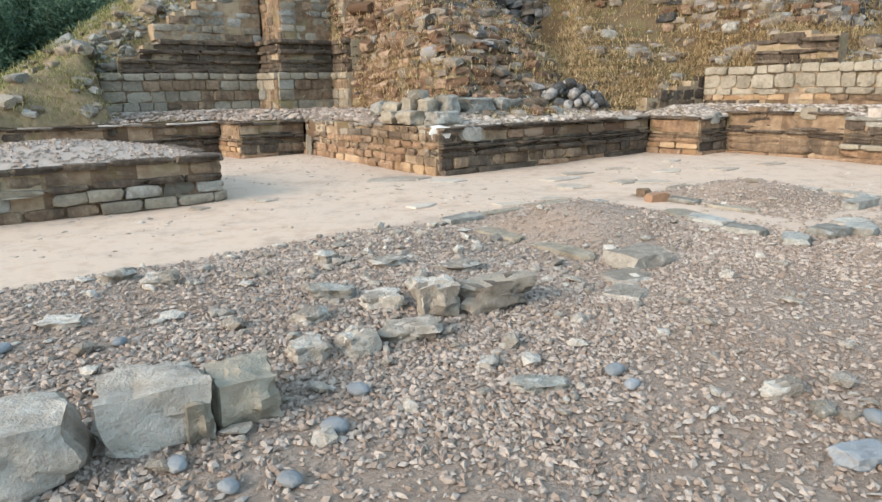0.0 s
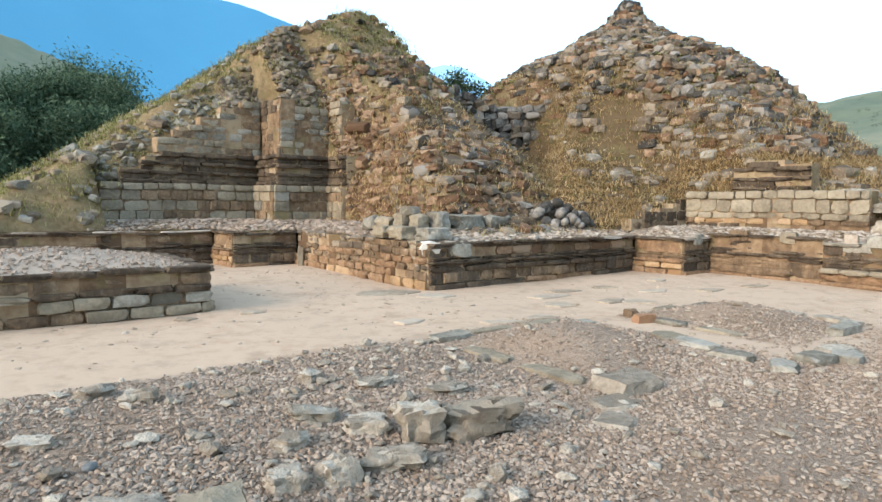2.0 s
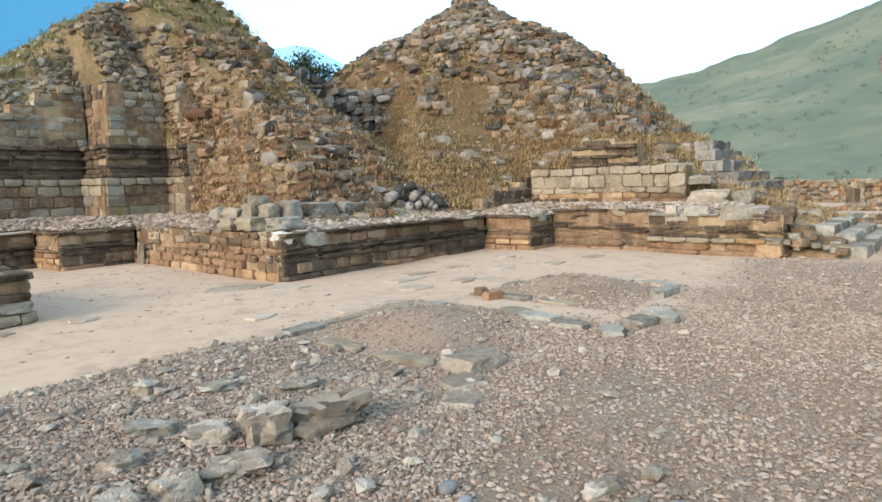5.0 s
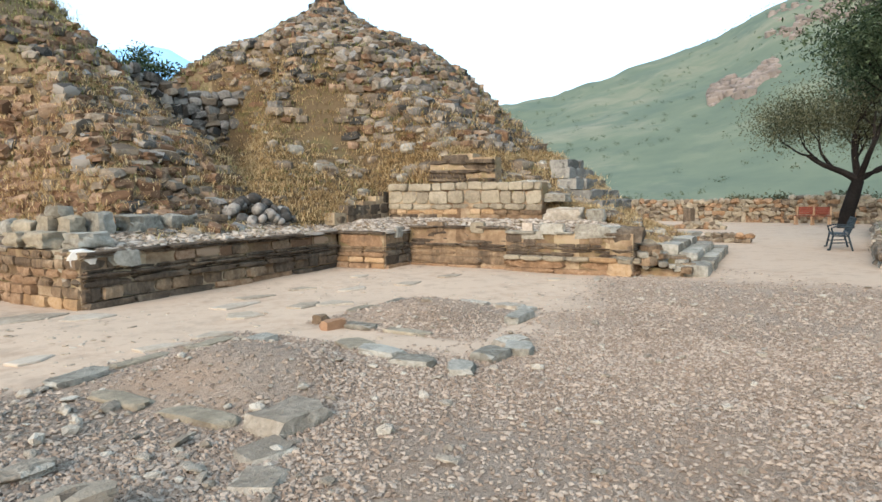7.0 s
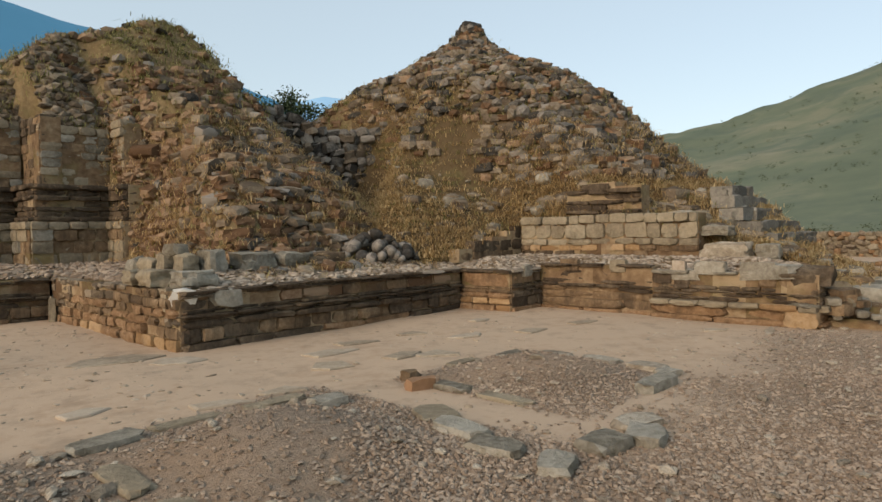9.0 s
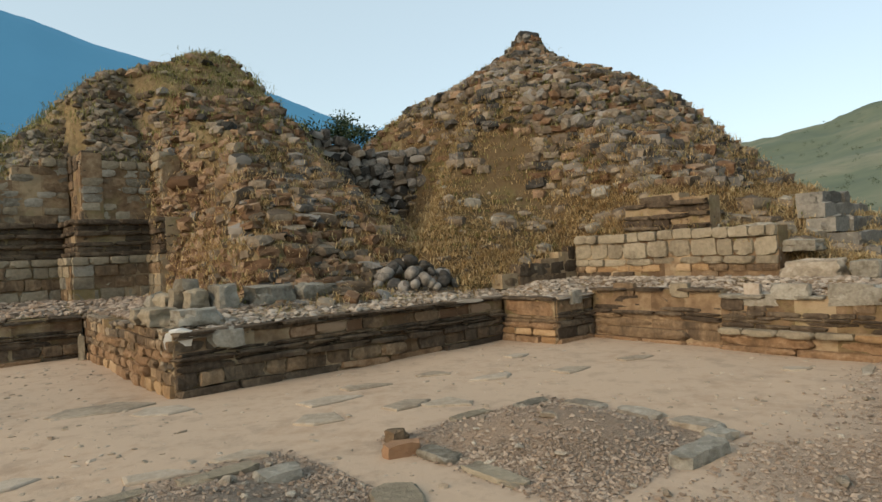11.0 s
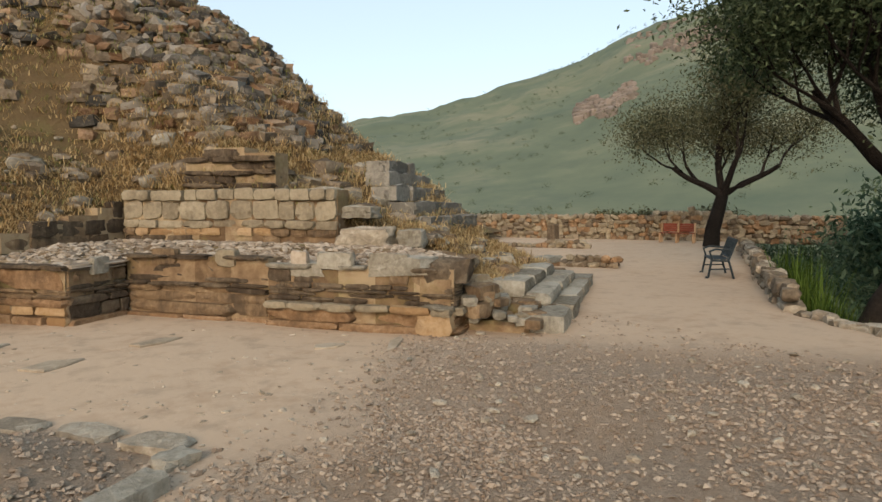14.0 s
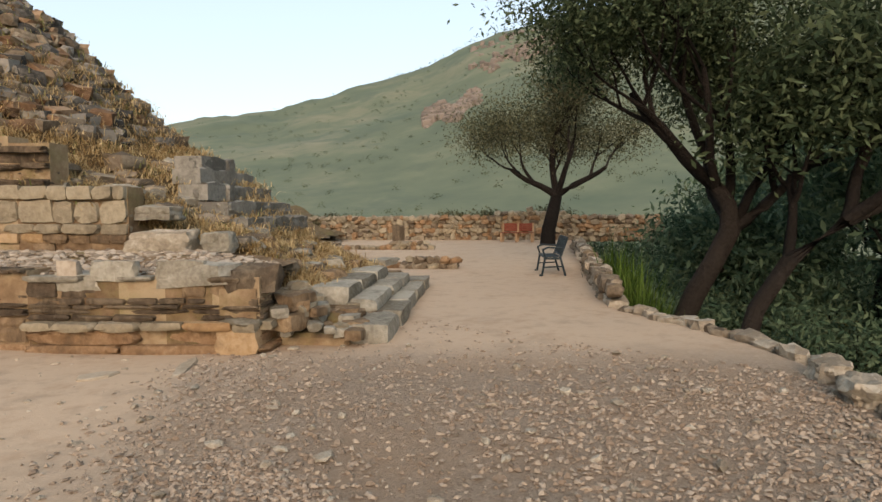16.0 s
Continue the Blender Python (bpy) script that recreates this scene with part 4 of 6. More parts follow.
joined_grass("grass", "olive green grass tufts on the mounds", green, rng.uniform(0.06, 0.17, len(green)), M_GREENGRASS, blades=10, spread=0.15, width=0.009, lean=2.4)


# rubble wall of dark boulders in the saddle
def pile_wall(name, label, p0, p1, z0, height, size, mats, depth=0.8, parent_kind="structure", lean=0.25):
    p0, p1 = Vector(p0), Vector(p1)
    d = (p1 - p0)
    ln = d.length
    d.normalize()
    nrm = Vector((d.y, -d.x))
    ang = math.atan2(d.y, d.x)
    bm = bmesh.new()
    k = max(2, int(ln / 0.6))
    for i in range(k):
        s = (i + 0.5) / k
        h = height(s) * 0.92
        c = p0 + d * ln * s - nrm * (depth * 0.5 + 0.12)
        box(bm, (ln / k + 0.002, depth * 0.8, h), (c.x, c.y, z0(s) + h / 2 - 0.05), rot=Matrix.Rotation(ang, 4, "Z"))
    wall = tagged(part(name, bm, M_EARTH), label, "wall", kind=parent_kind)
    z, row = 0.0, 0
    hmax = max(height(i / 20) for i in range(21))
    while z < hmax:
        s = rnd.uniform(0, size * 0.5)
        while s < ln:
            l = size * rnd.uniform(0.6, 1.5)
            f = min(1, (s + l / 2) / ln)
            if z < height(f) - size * 0.2:
                c = p0 + d * (s + l / 2) + nrm * (0.04 - lean * z + rnd.uniform(-0.09, 0.09))
                m = Matrix.Translation((c.x, c.y, z0(f) + z + size * 0.3)) @ Euler((rnd.uniform(-0.5, 0.5), rnd.uniform(-0.4, 0.4), ang + rnd.uniform(-0.6, 0.6))).to_matrix().to_4x4() @ Matrix.Diagonal((l, size * rnd.uniform(0.8, 1.2), size * rnd.uniform(0.6, 0.95), 1))
                put("stone", rnd.choice(pool("rubble", rnd.choice(mats))), m, wall)
            s += l * 0.92
        z += size * 0.62
    return wall


pile_wall("wall_saddle", "dry rubble wall of dark boulders between the mounds", (-0.9, 21.5), (4.5, 22.6), lambda s: 2.7 + 0.2 * s, lambda s: 2.6 - 0.9 * s + 0.2 * math.sin(9 * s), 0.36, [M_DARKRUB, M_DARKRUB, M_RUBBLE], lean=-0.04)
fa, fb = rng.uniform(8.05, 8.75, 420), rng.uniform(-15.0, -10.3, 420)
foot_pts = np.array([W(q, w, max(0.98, float(mound_z(*W(q, w)[:2])))) [:] for q, w in zip(fa, fb)])
joined_rocks("foot_rubble", "reddish rubble fallen along the terrace", foot_pts, 0.08 + 0.2 * rng.random(420) ** 2, M_REDRUB)

# rubble in the broken recess of the drum and beside the wall end
for (a0, a1, b0, b1), n, mt in (((6.2, 7.3, -18.4, -16.9), 420, M_RUBBLE), ((8.2, 9.3, -16.2, -13.6), 520, M_REDRUB), ((2.6, 6.6, -18.3, -17.3), 420, M_GREYBLOCK), ((6.9, 8.8, -18.7, -16.3), 460, M_RUBBLE)):
    qa, qb = rng.uniform(a0, a1, n), rng.uniform(b0, b1, n)
    qx, qy = CU * qa + SU * qb, SU * qa - CU * qb
    qz = mound_z(qx, qy)
    keep = qz > OUT + 0.4
    joined_rocks("recess_rubble", "broken stones packed in the ruined wall", np.stack([qx, qy, qz], -1)[keep], 0.14 + 0.26 * rng.random(int(keep.sum())) ** 2, mt)

# tiers of long grey stones on the flank of the right mound
for i, (a0, a1, b, z) in enumerate([(17.0, 20.4, -3.9, 1.14), (17.0, 20.3, -4.22, 1.42), (17.1, 20.2, -4.6, 1.71), (17.5, 20.0, -4.9, 2.0), (18.0, 19.4, -5.1, 2.26)]):
    stone_wall("wall_tier", "tier of long grey stone blocks on the mound's flank", (a0, b), (a1, b), z, [(0.28, 0.0, 0.5, 1.2, "hewn", [M_TIER])], thick=0.5, core=M_TIER)

# ---- platform block in the court, with gravel on it ----
LOWP = [(0.15, 0.05, 0.25, 0.5, "block", [M_ASHLAR, M_PLASTER]), (0.16, 0.03, 0.25, 0.5, "block", [M_ASHLAR, M_GREYBLOCK]), (0.09, 0.08, 0.4, 0.9, "slab", [M_ASHLAR, M_SLATE]), (0.16, 0.0, 0.3, 0.6, "block", [M_SLATE, M_PLASTER]), (0.09, 0.05, 0.4, 0.8, "slab", SLT)]
stone_wall("wall_low_platform_front", "low ruined stone platform with a gravel top", (-3.5, -8.75), (2.9, -8.75), -0.02, LOWP, drop=0.05)
bm = bmesh.new()
nA, nB = 26, 12
rows_ = [[bm.verts.new(W(-3.45 + 6.15 * i / nA, -11.4 + 2.6 * j / nB, 0.62 + 0.22 * math.sin(math.pi * min(1, max(0, (i - nA * 0.45) / (nA * 0.55)))) * math.sin(math.pi * j / nB) + 0.02 * noise.noise(Vector((i * 0.7, j * 0.7, 9))))) for j in range(nB + 1)] for i in range(nA + 1)]
for i in range(nA):
    for j in range(nB):
        bm.faces.new((rows_[i][j], rows_[i][j + 1], rows_[i + 1][j + 1], rows_[i + 1][j]))
for f in bm.faces:
    f.normal_update()
    if f.normal.z < 0:
        f.normal_flip()
ptop = part("platform_top", bm, M_GRAVEL, smooth=True)
tagged(ptop, "gravel heap on top of the low platform", "gravel", kind="structure")
end_wall = stone_wall("wall_low_platform_end", "stepped end of the low stone platform", (2.9, -8.77), (2.9, -11.4), -0.02, LOWP)
px_, py_ = rng.uniform(0, 1, 5000), rng.uniform(0, 1, 5000)
pz_ = 0.62 + 0.22 * np.sin(np.pi * np.clip((px_ - 0.45) / 0.55, 0, 1)) * np.sin(np.pi * py_)
pp = np.array([W(-3.45 + 6.15 * u_, -11.4 + 2.6 * v_, z_ + 0.015)[:] for u_, v_, z_ in zip(px_, py_, pz_)])
joined_rocks("gravel", "loose grey gravel chips", pp, 0.02 + 0.06 * rng.random(5000) ** 2, M_GRAVEL, octa=True, parent=ptop)

# ---- steps ----
for i, (a0, a1, b0, b1, z0, z1) in enumerate([(14.1, 19.8, -1.72, -1.2, -0.1, 0.2), (15.1, 18.9, -1.95, -1.5, 0.12, 0.36), (15.1, 18.6, -2.4, -1.85, 0.28, 0.52)]):
    s = a0
    step = tagged(new("step", None), "worn grey stone step of long slabs", "step", group="steps up to the terrace")
    step.location = W(a0, (b0 + b1) / 2, z0)
    base = Matrix.Translation(-step.location)
    while s < a1 - 0.2:
        l = min(rnd.uniform(0.9, 1.7), a1 - s)
        m = base @ Matrix.Translation(W(s + l / 2, (b0 + b1) / 2 + rnd.uniform(-0.02, 0.02), (z0 + z1) / 2)) @ Matrix.Rotation(radians(PHI) + rnd.uniform(-0.012, 0.012), 4, "Z") @ Matrix.Diagonal((l - 0.02, b1 - b0, z1 - z0, 1))
        put("slab", rnd.choice(pool("block", M_GREYBLOCK)), m, step)
        s += l


def loose(name, label, a_or_xy, size, rz, material, kind="block", category="stone", z=None, tilt=0.0, group="", sink=0.42):
    x, y = a_or_xy
    gz = float(ground_z(x, y)) if z is None else z
    m = Matrix.Translation((x, y, gz + size[2] * sink)) @ Euler((radians(tilt), 0, radians(rz))).to_matrix().to_4x4() @ Matrix.Diagonal((*size, 1))
    ob = put(name, rnd.choice(pool(kind, material)), m)
    return tagged(ob, label, category, group)


# broken masonry under and beside the steps
bm = bmesh.new()
box(bm, (5.6, 1.6, 0.36), W(17.2, -2.55, 0.1), 0.08, Matrix.Rotation(radians(PHI), 4, "Z"))
box(bm, (1.2, 0.9, 0.2), W(14.6, -2.1, 0.02), 0.05, Matrix.Rotation(radians(PHI), 4, "Z"))
tagged(part("step_bed", bm, M_EARTH), "earth bed under the worn steps", "earth", kind="structure")
for i in range(46):
    a, b = rnd.uniform(13.75, 15.3), rnd.uniform(-2.45, -1.55)
    z = 0.05 + 0.5 * max(0, (-1.5 - b)) * rnd.random()
    s = rnd.uniform(0.12, 0.34)
    p = W(a, b)
    loose("stone", "broken masonry stone beside the steps", (p.x, p.y), (s * 1.3, s, s * 0.6), PHI + rnd.uniform(-30, 30), rnd.choice([M_ASHLAR, M_PLASTER, M_GREYBLOCK]), rnd.choice(["block", "rubble"]), "stone", z=z, group="broken masonry beside the steps")
for i in range(60):
    a, b = rnd.uniform(15.0, 21.5), rnd.uniform(-3.6, -2.5)
    s = rnd.uniform(0.12, 0.4)
    p = W(a, b)
    loose("stone", "fallen stone above the steps", (p.x, p.y), (s * 1.3, s, s * 0.6), rnd.uniform(0, 180), rnd.choice([M_RUBBLE, M_PLASTER, M_GREYBLOCK]), "rubble", "stone", z=max(0.35, float(mound_z(p.x, p.y))) - 0.03 if a < 20 else 0.0, group="fallen stones above the steps")


# big foundation blocks and the stones round them
loose("stone_block", "large pale rough-hewn foundation block in gravel", (-1.6, 2.12), (0.5, 0.4, 0.3), 34, M_GRAVELSTONE, "hewn", group="foundation blocks")
loose("stone_block", "large pale rough-hewn foundation block in gravel", (-1.17, 2.47), (0.42, 0.34, 0.28), 32, M_GRAVELSTONE, "hewn", group="foundation blocks")
loose("stone_block", "split tan foundation block with a pale top", (-0.84, 2.66), (0.3, 0.3, 0.24), 34, M_ASHLAR, "hewn", group="foundation blocks")
loose("stone_block", "narrow tan foundation stone", (-1.0, 2.5), (0.12, 0.26, 0.2), 32, M_ASHLAR, "hewn", group="foundation blocks")
loose("boulder", "pale upright boulder on gravel", (0.0, 3.82), (0.26, 0.22, 0.24), 20, M_GRAVELSTONE, "boulder", "boulder")
loose("boulder", "broad grey boulder with a dark broken face", (0.4, 4.02), (0.52, 0.28, 0.2), 28, M_RUBBLE, "boulder", "boulder")
for (x, y), sz, rz, mt in [((-0.33, 3.86), (0.26, 0.18, 0.12), 10, M_GRAVELSTONE), ((-0.14, 3.5), (0.3, 0.2, 0.12), 14, M_GRAVELSTONE), ((-0.42, 3.3), (0.19, 0.16, 0.14), 40, M_GRAVELSTONE),
                           ((-0.66, 3.18), (0.2, 0.15, 0.12), 30, M_GRAVELSTONE), ((-0.12, 4.15), (0.16, 0.12, 0.1), 0, M_GRAVELSTONE), ((-0.75, 3.6), (0.22, 0.16, 0.1), 60, M_GRAVELSTONE),
                           ((-0.7, 4.05), (0.3, 0.2, 0.1), 0, M_GREYBLOCK), ((0.15, 4.75), (0.36, 0.2, 0.08), 35, M_GRAVELSTONE), ((-0.4, 4.8), (0.26, 0.2, 0.08), 60, M_GRAVELSTONE),
                           ((-0.9, 4.9), (0.18, 0.14, 0.1), 60, M_GRAVELSTONE), ((-2.4, 4.5), (0.26, 0.18, 0.12), 60, M_GRAVELSTONE), ((-2.0, 4.35), (0.2, 0.14, 0.12), 20, M_GRAVELSTONE),
                           ((-2.2, 3.5), (0.22, 0.18, 0.06), 20, M_GRAVELSTONE), ((0.55, 2.9), (0.25, 0.17, 0.05), 10, M_GREYBLOCK), ((0.3, 3.15), (0.14, 0.1, 0.06), 70, M_GRAVELSTONE), ((1.7, 2.85), (0.18, 0.11, 0.09), 20, M_GRAVELSTONE),
                           ((1.8, 2.65), (0.1, 0.08, 0.08), 20, M_GREYBLOCK), ((1.75, 2.3), (0.22, 0.14, 0.08), 20, M_BLUEPEB)]:
    loose("stone", "loose pale stone lying in gravel", (x, y), sz, rz, mt, "boulder", "stone", group="loose stones in the gravel", sink=0.28)
for x, y, s in [(-0.98, 2.22, 0.09), (-0.72, 2.08, 0.08), (-0.5, 2.12, 0.09), (-0.35, 2.85, 0.1), (-0.4, 2.5, 0.11), (0.95, 3.05, 0.1), (1.0, 2.9, 0.08), (2.0, 2.6, 0.1), (1.9, 2.1, 0.12), (-2.3, 3.1, 0.1), (-1.7, 3.2, 0.08)]:
    loose("pebble", "smooth blue-grey river pebble", (x, y), (s * 1.1, s * 0.8, s * 0.55), x * 50, M_BLUEPEB, "pebble", "pebble", group="river pebbles")

# slabs edging the two gravel pads
for (a, b), sz, rz, mt, lab in [((4.5, -3.05), (0.6, 0.42, 0.18), 33, M_GRAVELSTONE, "pale flat stone slab at the gravel pad's corner"), ((4.3, -3.7), (0.25, 0.75, 0.1), 38, M_ASHLAR, "edging slab half buried in gravel"),
                                ((4.25, -4.5), (0.22, 0.7, 0.1), 38, M_ASHLAR, "edging slab half buried in gravel"), ((4.45, -5.35), (0.6, 0.3, 0.09), 38, M_GREYBLOCK, "grey edging slab at the pad's corner"),
                                ((5.1, -5.4), (0.7, 0.2, 0.08), 38, M_ASHLAR, "edging slab half buried in gravel"), ((5.9, -5.35), (0.7, 0.2, 0.09), 38, M_ASHLAR, "edging slab half buried in gravel"),
                                ((6.2, -4.95), (0.4, 0.3, 0.12), 30, M_GREYBLOCK, "grey edging stone on the gravel pad"), ((6.35, -3.5), (0.28, 0.62, 0.14), 30, M_GREYBLOCK, "grey edging slab beside gravel"),
                                ((6.2, -3.05), (0.28, 0.5, 0.13), 44, M_GREYBLOCK, "grey edging slab beside gravel"), ((7.2, -4.75), (0.36, 0.2, 0.17), 20, M_BRICK, "single reddish brick-shaped stone"),
                                ((7.35, -4.45), (0.22, 0.5, 0.12), 38, M_GREYBLOCK, "grey edging slab beside gravel"), ((7.35, -3.8), (0.22, 0.7, 0.09), 38, M_ASHLAR, "edging slab half buried in gravel"),
                                ((7.4, -5.1), (0.22, 0.18, 0.16), 38, M_PLASTER, "brown upright stone at the pad's corner"), ((9.3, -3.1), (0.3, 0.25, 0.14), 20, M_GREYBLOCK, "grey edging slab beside gravel"),
                                ((8.7, -2.95), (0.75, 0.24, 0.16), 36, M_GREYBLOCK, "long dark grey edging slab"), ((9.5, -3.4), (0.34, 0.5, 0.12), 38, M_GRAVELSTONE, "pale grey edging slab beside gravel"),
                                ((9.52, -4.0), (0.3, 0.55, 0.1), 34, M_GRAVELSTONE, "pale grey edging slab beside gravel"), ((9.45, -4.6), (0.3, 0.5, 0.09), 40, M_GRAVELSTONE, "pale grey edging slab beside gravel"),
                                ((9.2, -5.1), (0.5, 0.22, 0.08), 38, M_GREYBLOCK, "edging slab half buried in gravel"), ((8.4, -5.2), (0.6, 0.2, 0.08), 38, M_ASHLAR, "edging slab half buried in gravel"),
                                ((6.2, -2.55), (0.42, 0.28, 0.1), 60, M_GREYBLOCK, "flat grey slab sunk in gravel"), ((6.75, -2.5), (0.45, 0.34, 0.13), 30, M_GREYBLOCK, "grey block of a broken edging"),
                                ((7.1, -2.35), (0.4, 0.34, 0.13), 50, M_GREYBLOCK, "grey block of a broken edging"), ((7.4, -2.55), (0.5, 0.3, 0.1), 20, M_GRAVELSTONE, "pale flat block of a broken edging"),
                                ((4.05, -2.85), (0.4, 0.34, 0.06), 20, M_GRAVELSTONE, "pale flat slab sunk in gravel"), ((3.75, -2.6), (0.35, 0.3, 0.05), 60, M_GRAVELSTONE, "pale flat slab sunk in gravel"),
                                ((6.6, -4.0), (0.4, 0.5, 0.05), 10, M_ASHLAR, "flat slab between the gravel pads")]:
    p = W(a, b)
    loose("slab", lab, (p.x, p.y), (sz[0] * 0.85, sz[1] * 0.85, sz[2] * (0.75 if "buried" in lab or "beside" in lab else 1.0)), rz, mt, "slab", "stone slab", group="slabs edging the gravel pads", sink=0.0 if "buried" in lab else 0.15)

# thin paving remains in the trodden court
for x, y, l, w, rz in [(-0.8, 10.45, 1.2, 0.5, 25), (0.0, 10.2, 0.7, 0.4, 10), (1.9, 10.3, 0.8, 0.3, 30), (2.25, 11.0, 0.7, 0.25, 20), (2.75, 9.85, 0.7, 0.25, 40), (3.2, 9.85, 0.7, 0.4, 15), (1.85, 9.45, 0.6, 0.35, -10),
                       (3.1, 11.6, 0.6, 0.3, 20), (3.9, 11.2, 0.7, 0.25, 30), (5.0, 11.4, 0.6, 0.3, 30), (6.0, 11.9, 0.7, 0.2, 20), (0.9, 7.9, 0.6, 0.2, 15), (-0.3, 7.9, 0.5, 0.2, 40), (1.4, 8.3, 0.6, 0.25, 30), (-3.2, 8.05, 0.3, 0.2, 20), (-2.5, 8.5, 0.4, 0.2, 20), (4.4, 12.6, 0.5, 0.2, 30), (8.3, 10.3, 0.7, 0.12, 50), (7.6, 10.6, 0.4, 0.2, 0)]:
    loose("paving_slab", "thin worn paving slab level with the dust", (x, y), (l * 1.05, w * 1.2, 0.045), rz, M_PAVING, "flag", "paving slab", group="remains of court paving", sink=0.05)

# fallen and set blocks on the terrace
for (a, b), z, sz, rz, mt, kd, lab in [((6.75, -8.85), 0.62, (0.34, 0.28, 0.24), 10, M_WHITE, "rubble", "white boulder on the plinth corner"), ((7.3, -8.75), 0.58, (0.5, 0.34, 0.27), 38, M_GREYBLOCK, "rubble", "grey boulder on the plinth edge"),
                                       ((6.75, -9.2), 0.55, (0.3, 0.3, 0.32), 38, M_ASHLAR, "block", "ashlar block at the plinth corner"), ((7.05, -9.15), 0.85, (0.55, 0.4, 0.24), 38, M_GREYBLOCK, "block", "grey ashlar block on the terrace"),
                                       ((6.75, -9.7), 0.86, (0.4, 0.5, 0.24), 38, M_ASHLAR, "block", "ashlar block on the terrace edge"), ((6.75, -10.3), 0.86, (0.4, 0.55, 0.22), 38, M_ASHLAR, "block", "ashlar block on the terrace edge"),
                                       ((7.75, -9.95), 0.95, (0.3, 0.4, 0.42), 38, M_GREYBLOCK, "block", "upright grey block on the terrace"), ((8.5, -9.95), 0.95, (0.75, 0.35, 0.36), 38, M_GREYBLOCK, "block", "long grey block on the terrace"),
                                       ((9.3, -9.95), 0.95, (0.65, 0.35, 0.33), 38, M_GREYBLOCK, "block", "long grey block on the terrace"), ((10.05, -9.95), 0.92, (0.7, 0.35, 0.33), 38, M_PLASTER, "block", "brown block on the terrace"),
                                       ((7.4, -10.1), 0.95, (0.3, 0.35, 0.35), 38, M_ASHLAR, "block", "ashlar block on the terrace"), ((7.3, -10.5), 0.95, (0.3, 0.4, 0.38), 38, M_ASHLAR, "block", "ashlar block on the terrace"),
                                       ((7.3, -11.1), 0.95, (0.3, 0.5, 0.28), 38, M_ASHLAR, "block", "ashlar block on the terrace"), ((7.3, -11.7), 0.95, (0.34, 0.5, 0.3), 38, M_GREYBLOCK, "rubble", "grey rubble stone on the terrace"),
                                       ((7.35, -10.3), 1.28, (0.3, 0.35, 0.2), 38, M_GREYBLOCK, "rubble", "grey rubble stone on the terrace"), ((14.98, -4.3), 0.97, (0.4, 0.84, 0.34), 38, M_GRAVELSTONE, "block", "large pale fallen block beside the ashlar wall"),
                                       ((15.15, -3.62), 0.97, (0.35, 0.38, 0.3), 38, M_GREYBLOCK, "block", "grey block beside the ashlar wall"), ((13.65, -3.2), 0.72, (0.4, 0.85, 0.26), 36, M_GREYBLOCK, "rubble", "grey boulder set in the plinth top"),
                                       ((13.65, -4.5), 0.66, (0.3, 0.55, 0.22), 38, M_GREYBLOCK, "rubble", "grey stone set in the plinth top"), ((13.75, -2.65), 0.66, (0.5, 0.6, 0.3), 60, M_SLATE, "rubble", "dark fallen stone on the plinth end"),
                                       ((15.5, -4.62), 1.42, (0.4, 0.55, 0.2), 38, M_GREYBLOCK, "block", "grey block on the broken wall end"), ((16.2, -5.7), 2.4, (0.5, 0.9, 0.25), 20, M_GREYBLOCK, "rubble", "pale stone slab on the grassy flank"),
                                       ((6.5, -13.6), 0.0, (0.12, 0.12, 0.5), 10, M_ASHLAR, "block", "pale upright marker stone"), ((20.4, -2.3), 0.35, (0.9, 0.5, 0.16), 30, M_GREYBLOCK, "slab", "fallen slab above the steps")]:
    p = W(a, b)
    if "flank" in lab:
        z = float(mound_z(p.x, p.y)) - 0.05
    loose("stone_block", lab, (p.x, p.y), sz, rz + rnd.uniform(-7, 7), mt, "hewn" if kd == "block" else kd, "stone block", z=z, tilt=rnd.uniform(-4, 4))

# pale panels set in the recess under the ledge
for b, w, mt in [(-6.78, 0.42, M_PLASTER), (-5.76, 0.33, M_ASHLAR), (-4.62, 0.24, M_FLAKE), (-4.1, 0.5, M_GREYBLOCK), (-3.35, 0.55, M_GREYBLOCK)]:
    p = W(13.55, b)
    loose("panel", "pale stone panel set in the plinth recess", (p.x, p.y), (0.12, w, 0.24), PHI, mt, "block", "stone panel", z=0.76, sink=0.5)
p = W(13.0, -7.42)
loose("panel", "grey stone panel set in the pier", (p.x, p.y), (0.3, 0.1, 0.24), PHI, M_GREYBLOCK, "block", "stone panel", z=0.66, sink=0.5)

# small heap of dark stones on the terrace slope
heap = new("stone_heap", None)
heap.location = W(11.6, -10.2, 0.95)
tagged(heap, "heap of dark round stones on the terrace", "stone heap")
for i in range(60):
    r, th = 0.75 * math.sqrt(rnd.random()), rnd.uniform(0, 6.28)
    s = rnd.uniform(0.16, 0.32)
    m = Matrix.Translation((r * math.cos(th) * 1.2, r * math.sin(th) * 0.8, 0.05 + 0.6 * (1 - r / 0.8) + rnd.uniform(-0.04, 0.08))) @ Euler((rnd.uniform(-1, 1), rnd.uniform(-1, 1), th)).to_matrix().to_4x4() @ Matrix.Diagonal((s, s * 0.8, s * 0.7, 1))
    put("stone", rnd.choice(pool("pebble", M_DARKRUB)), m, heap)

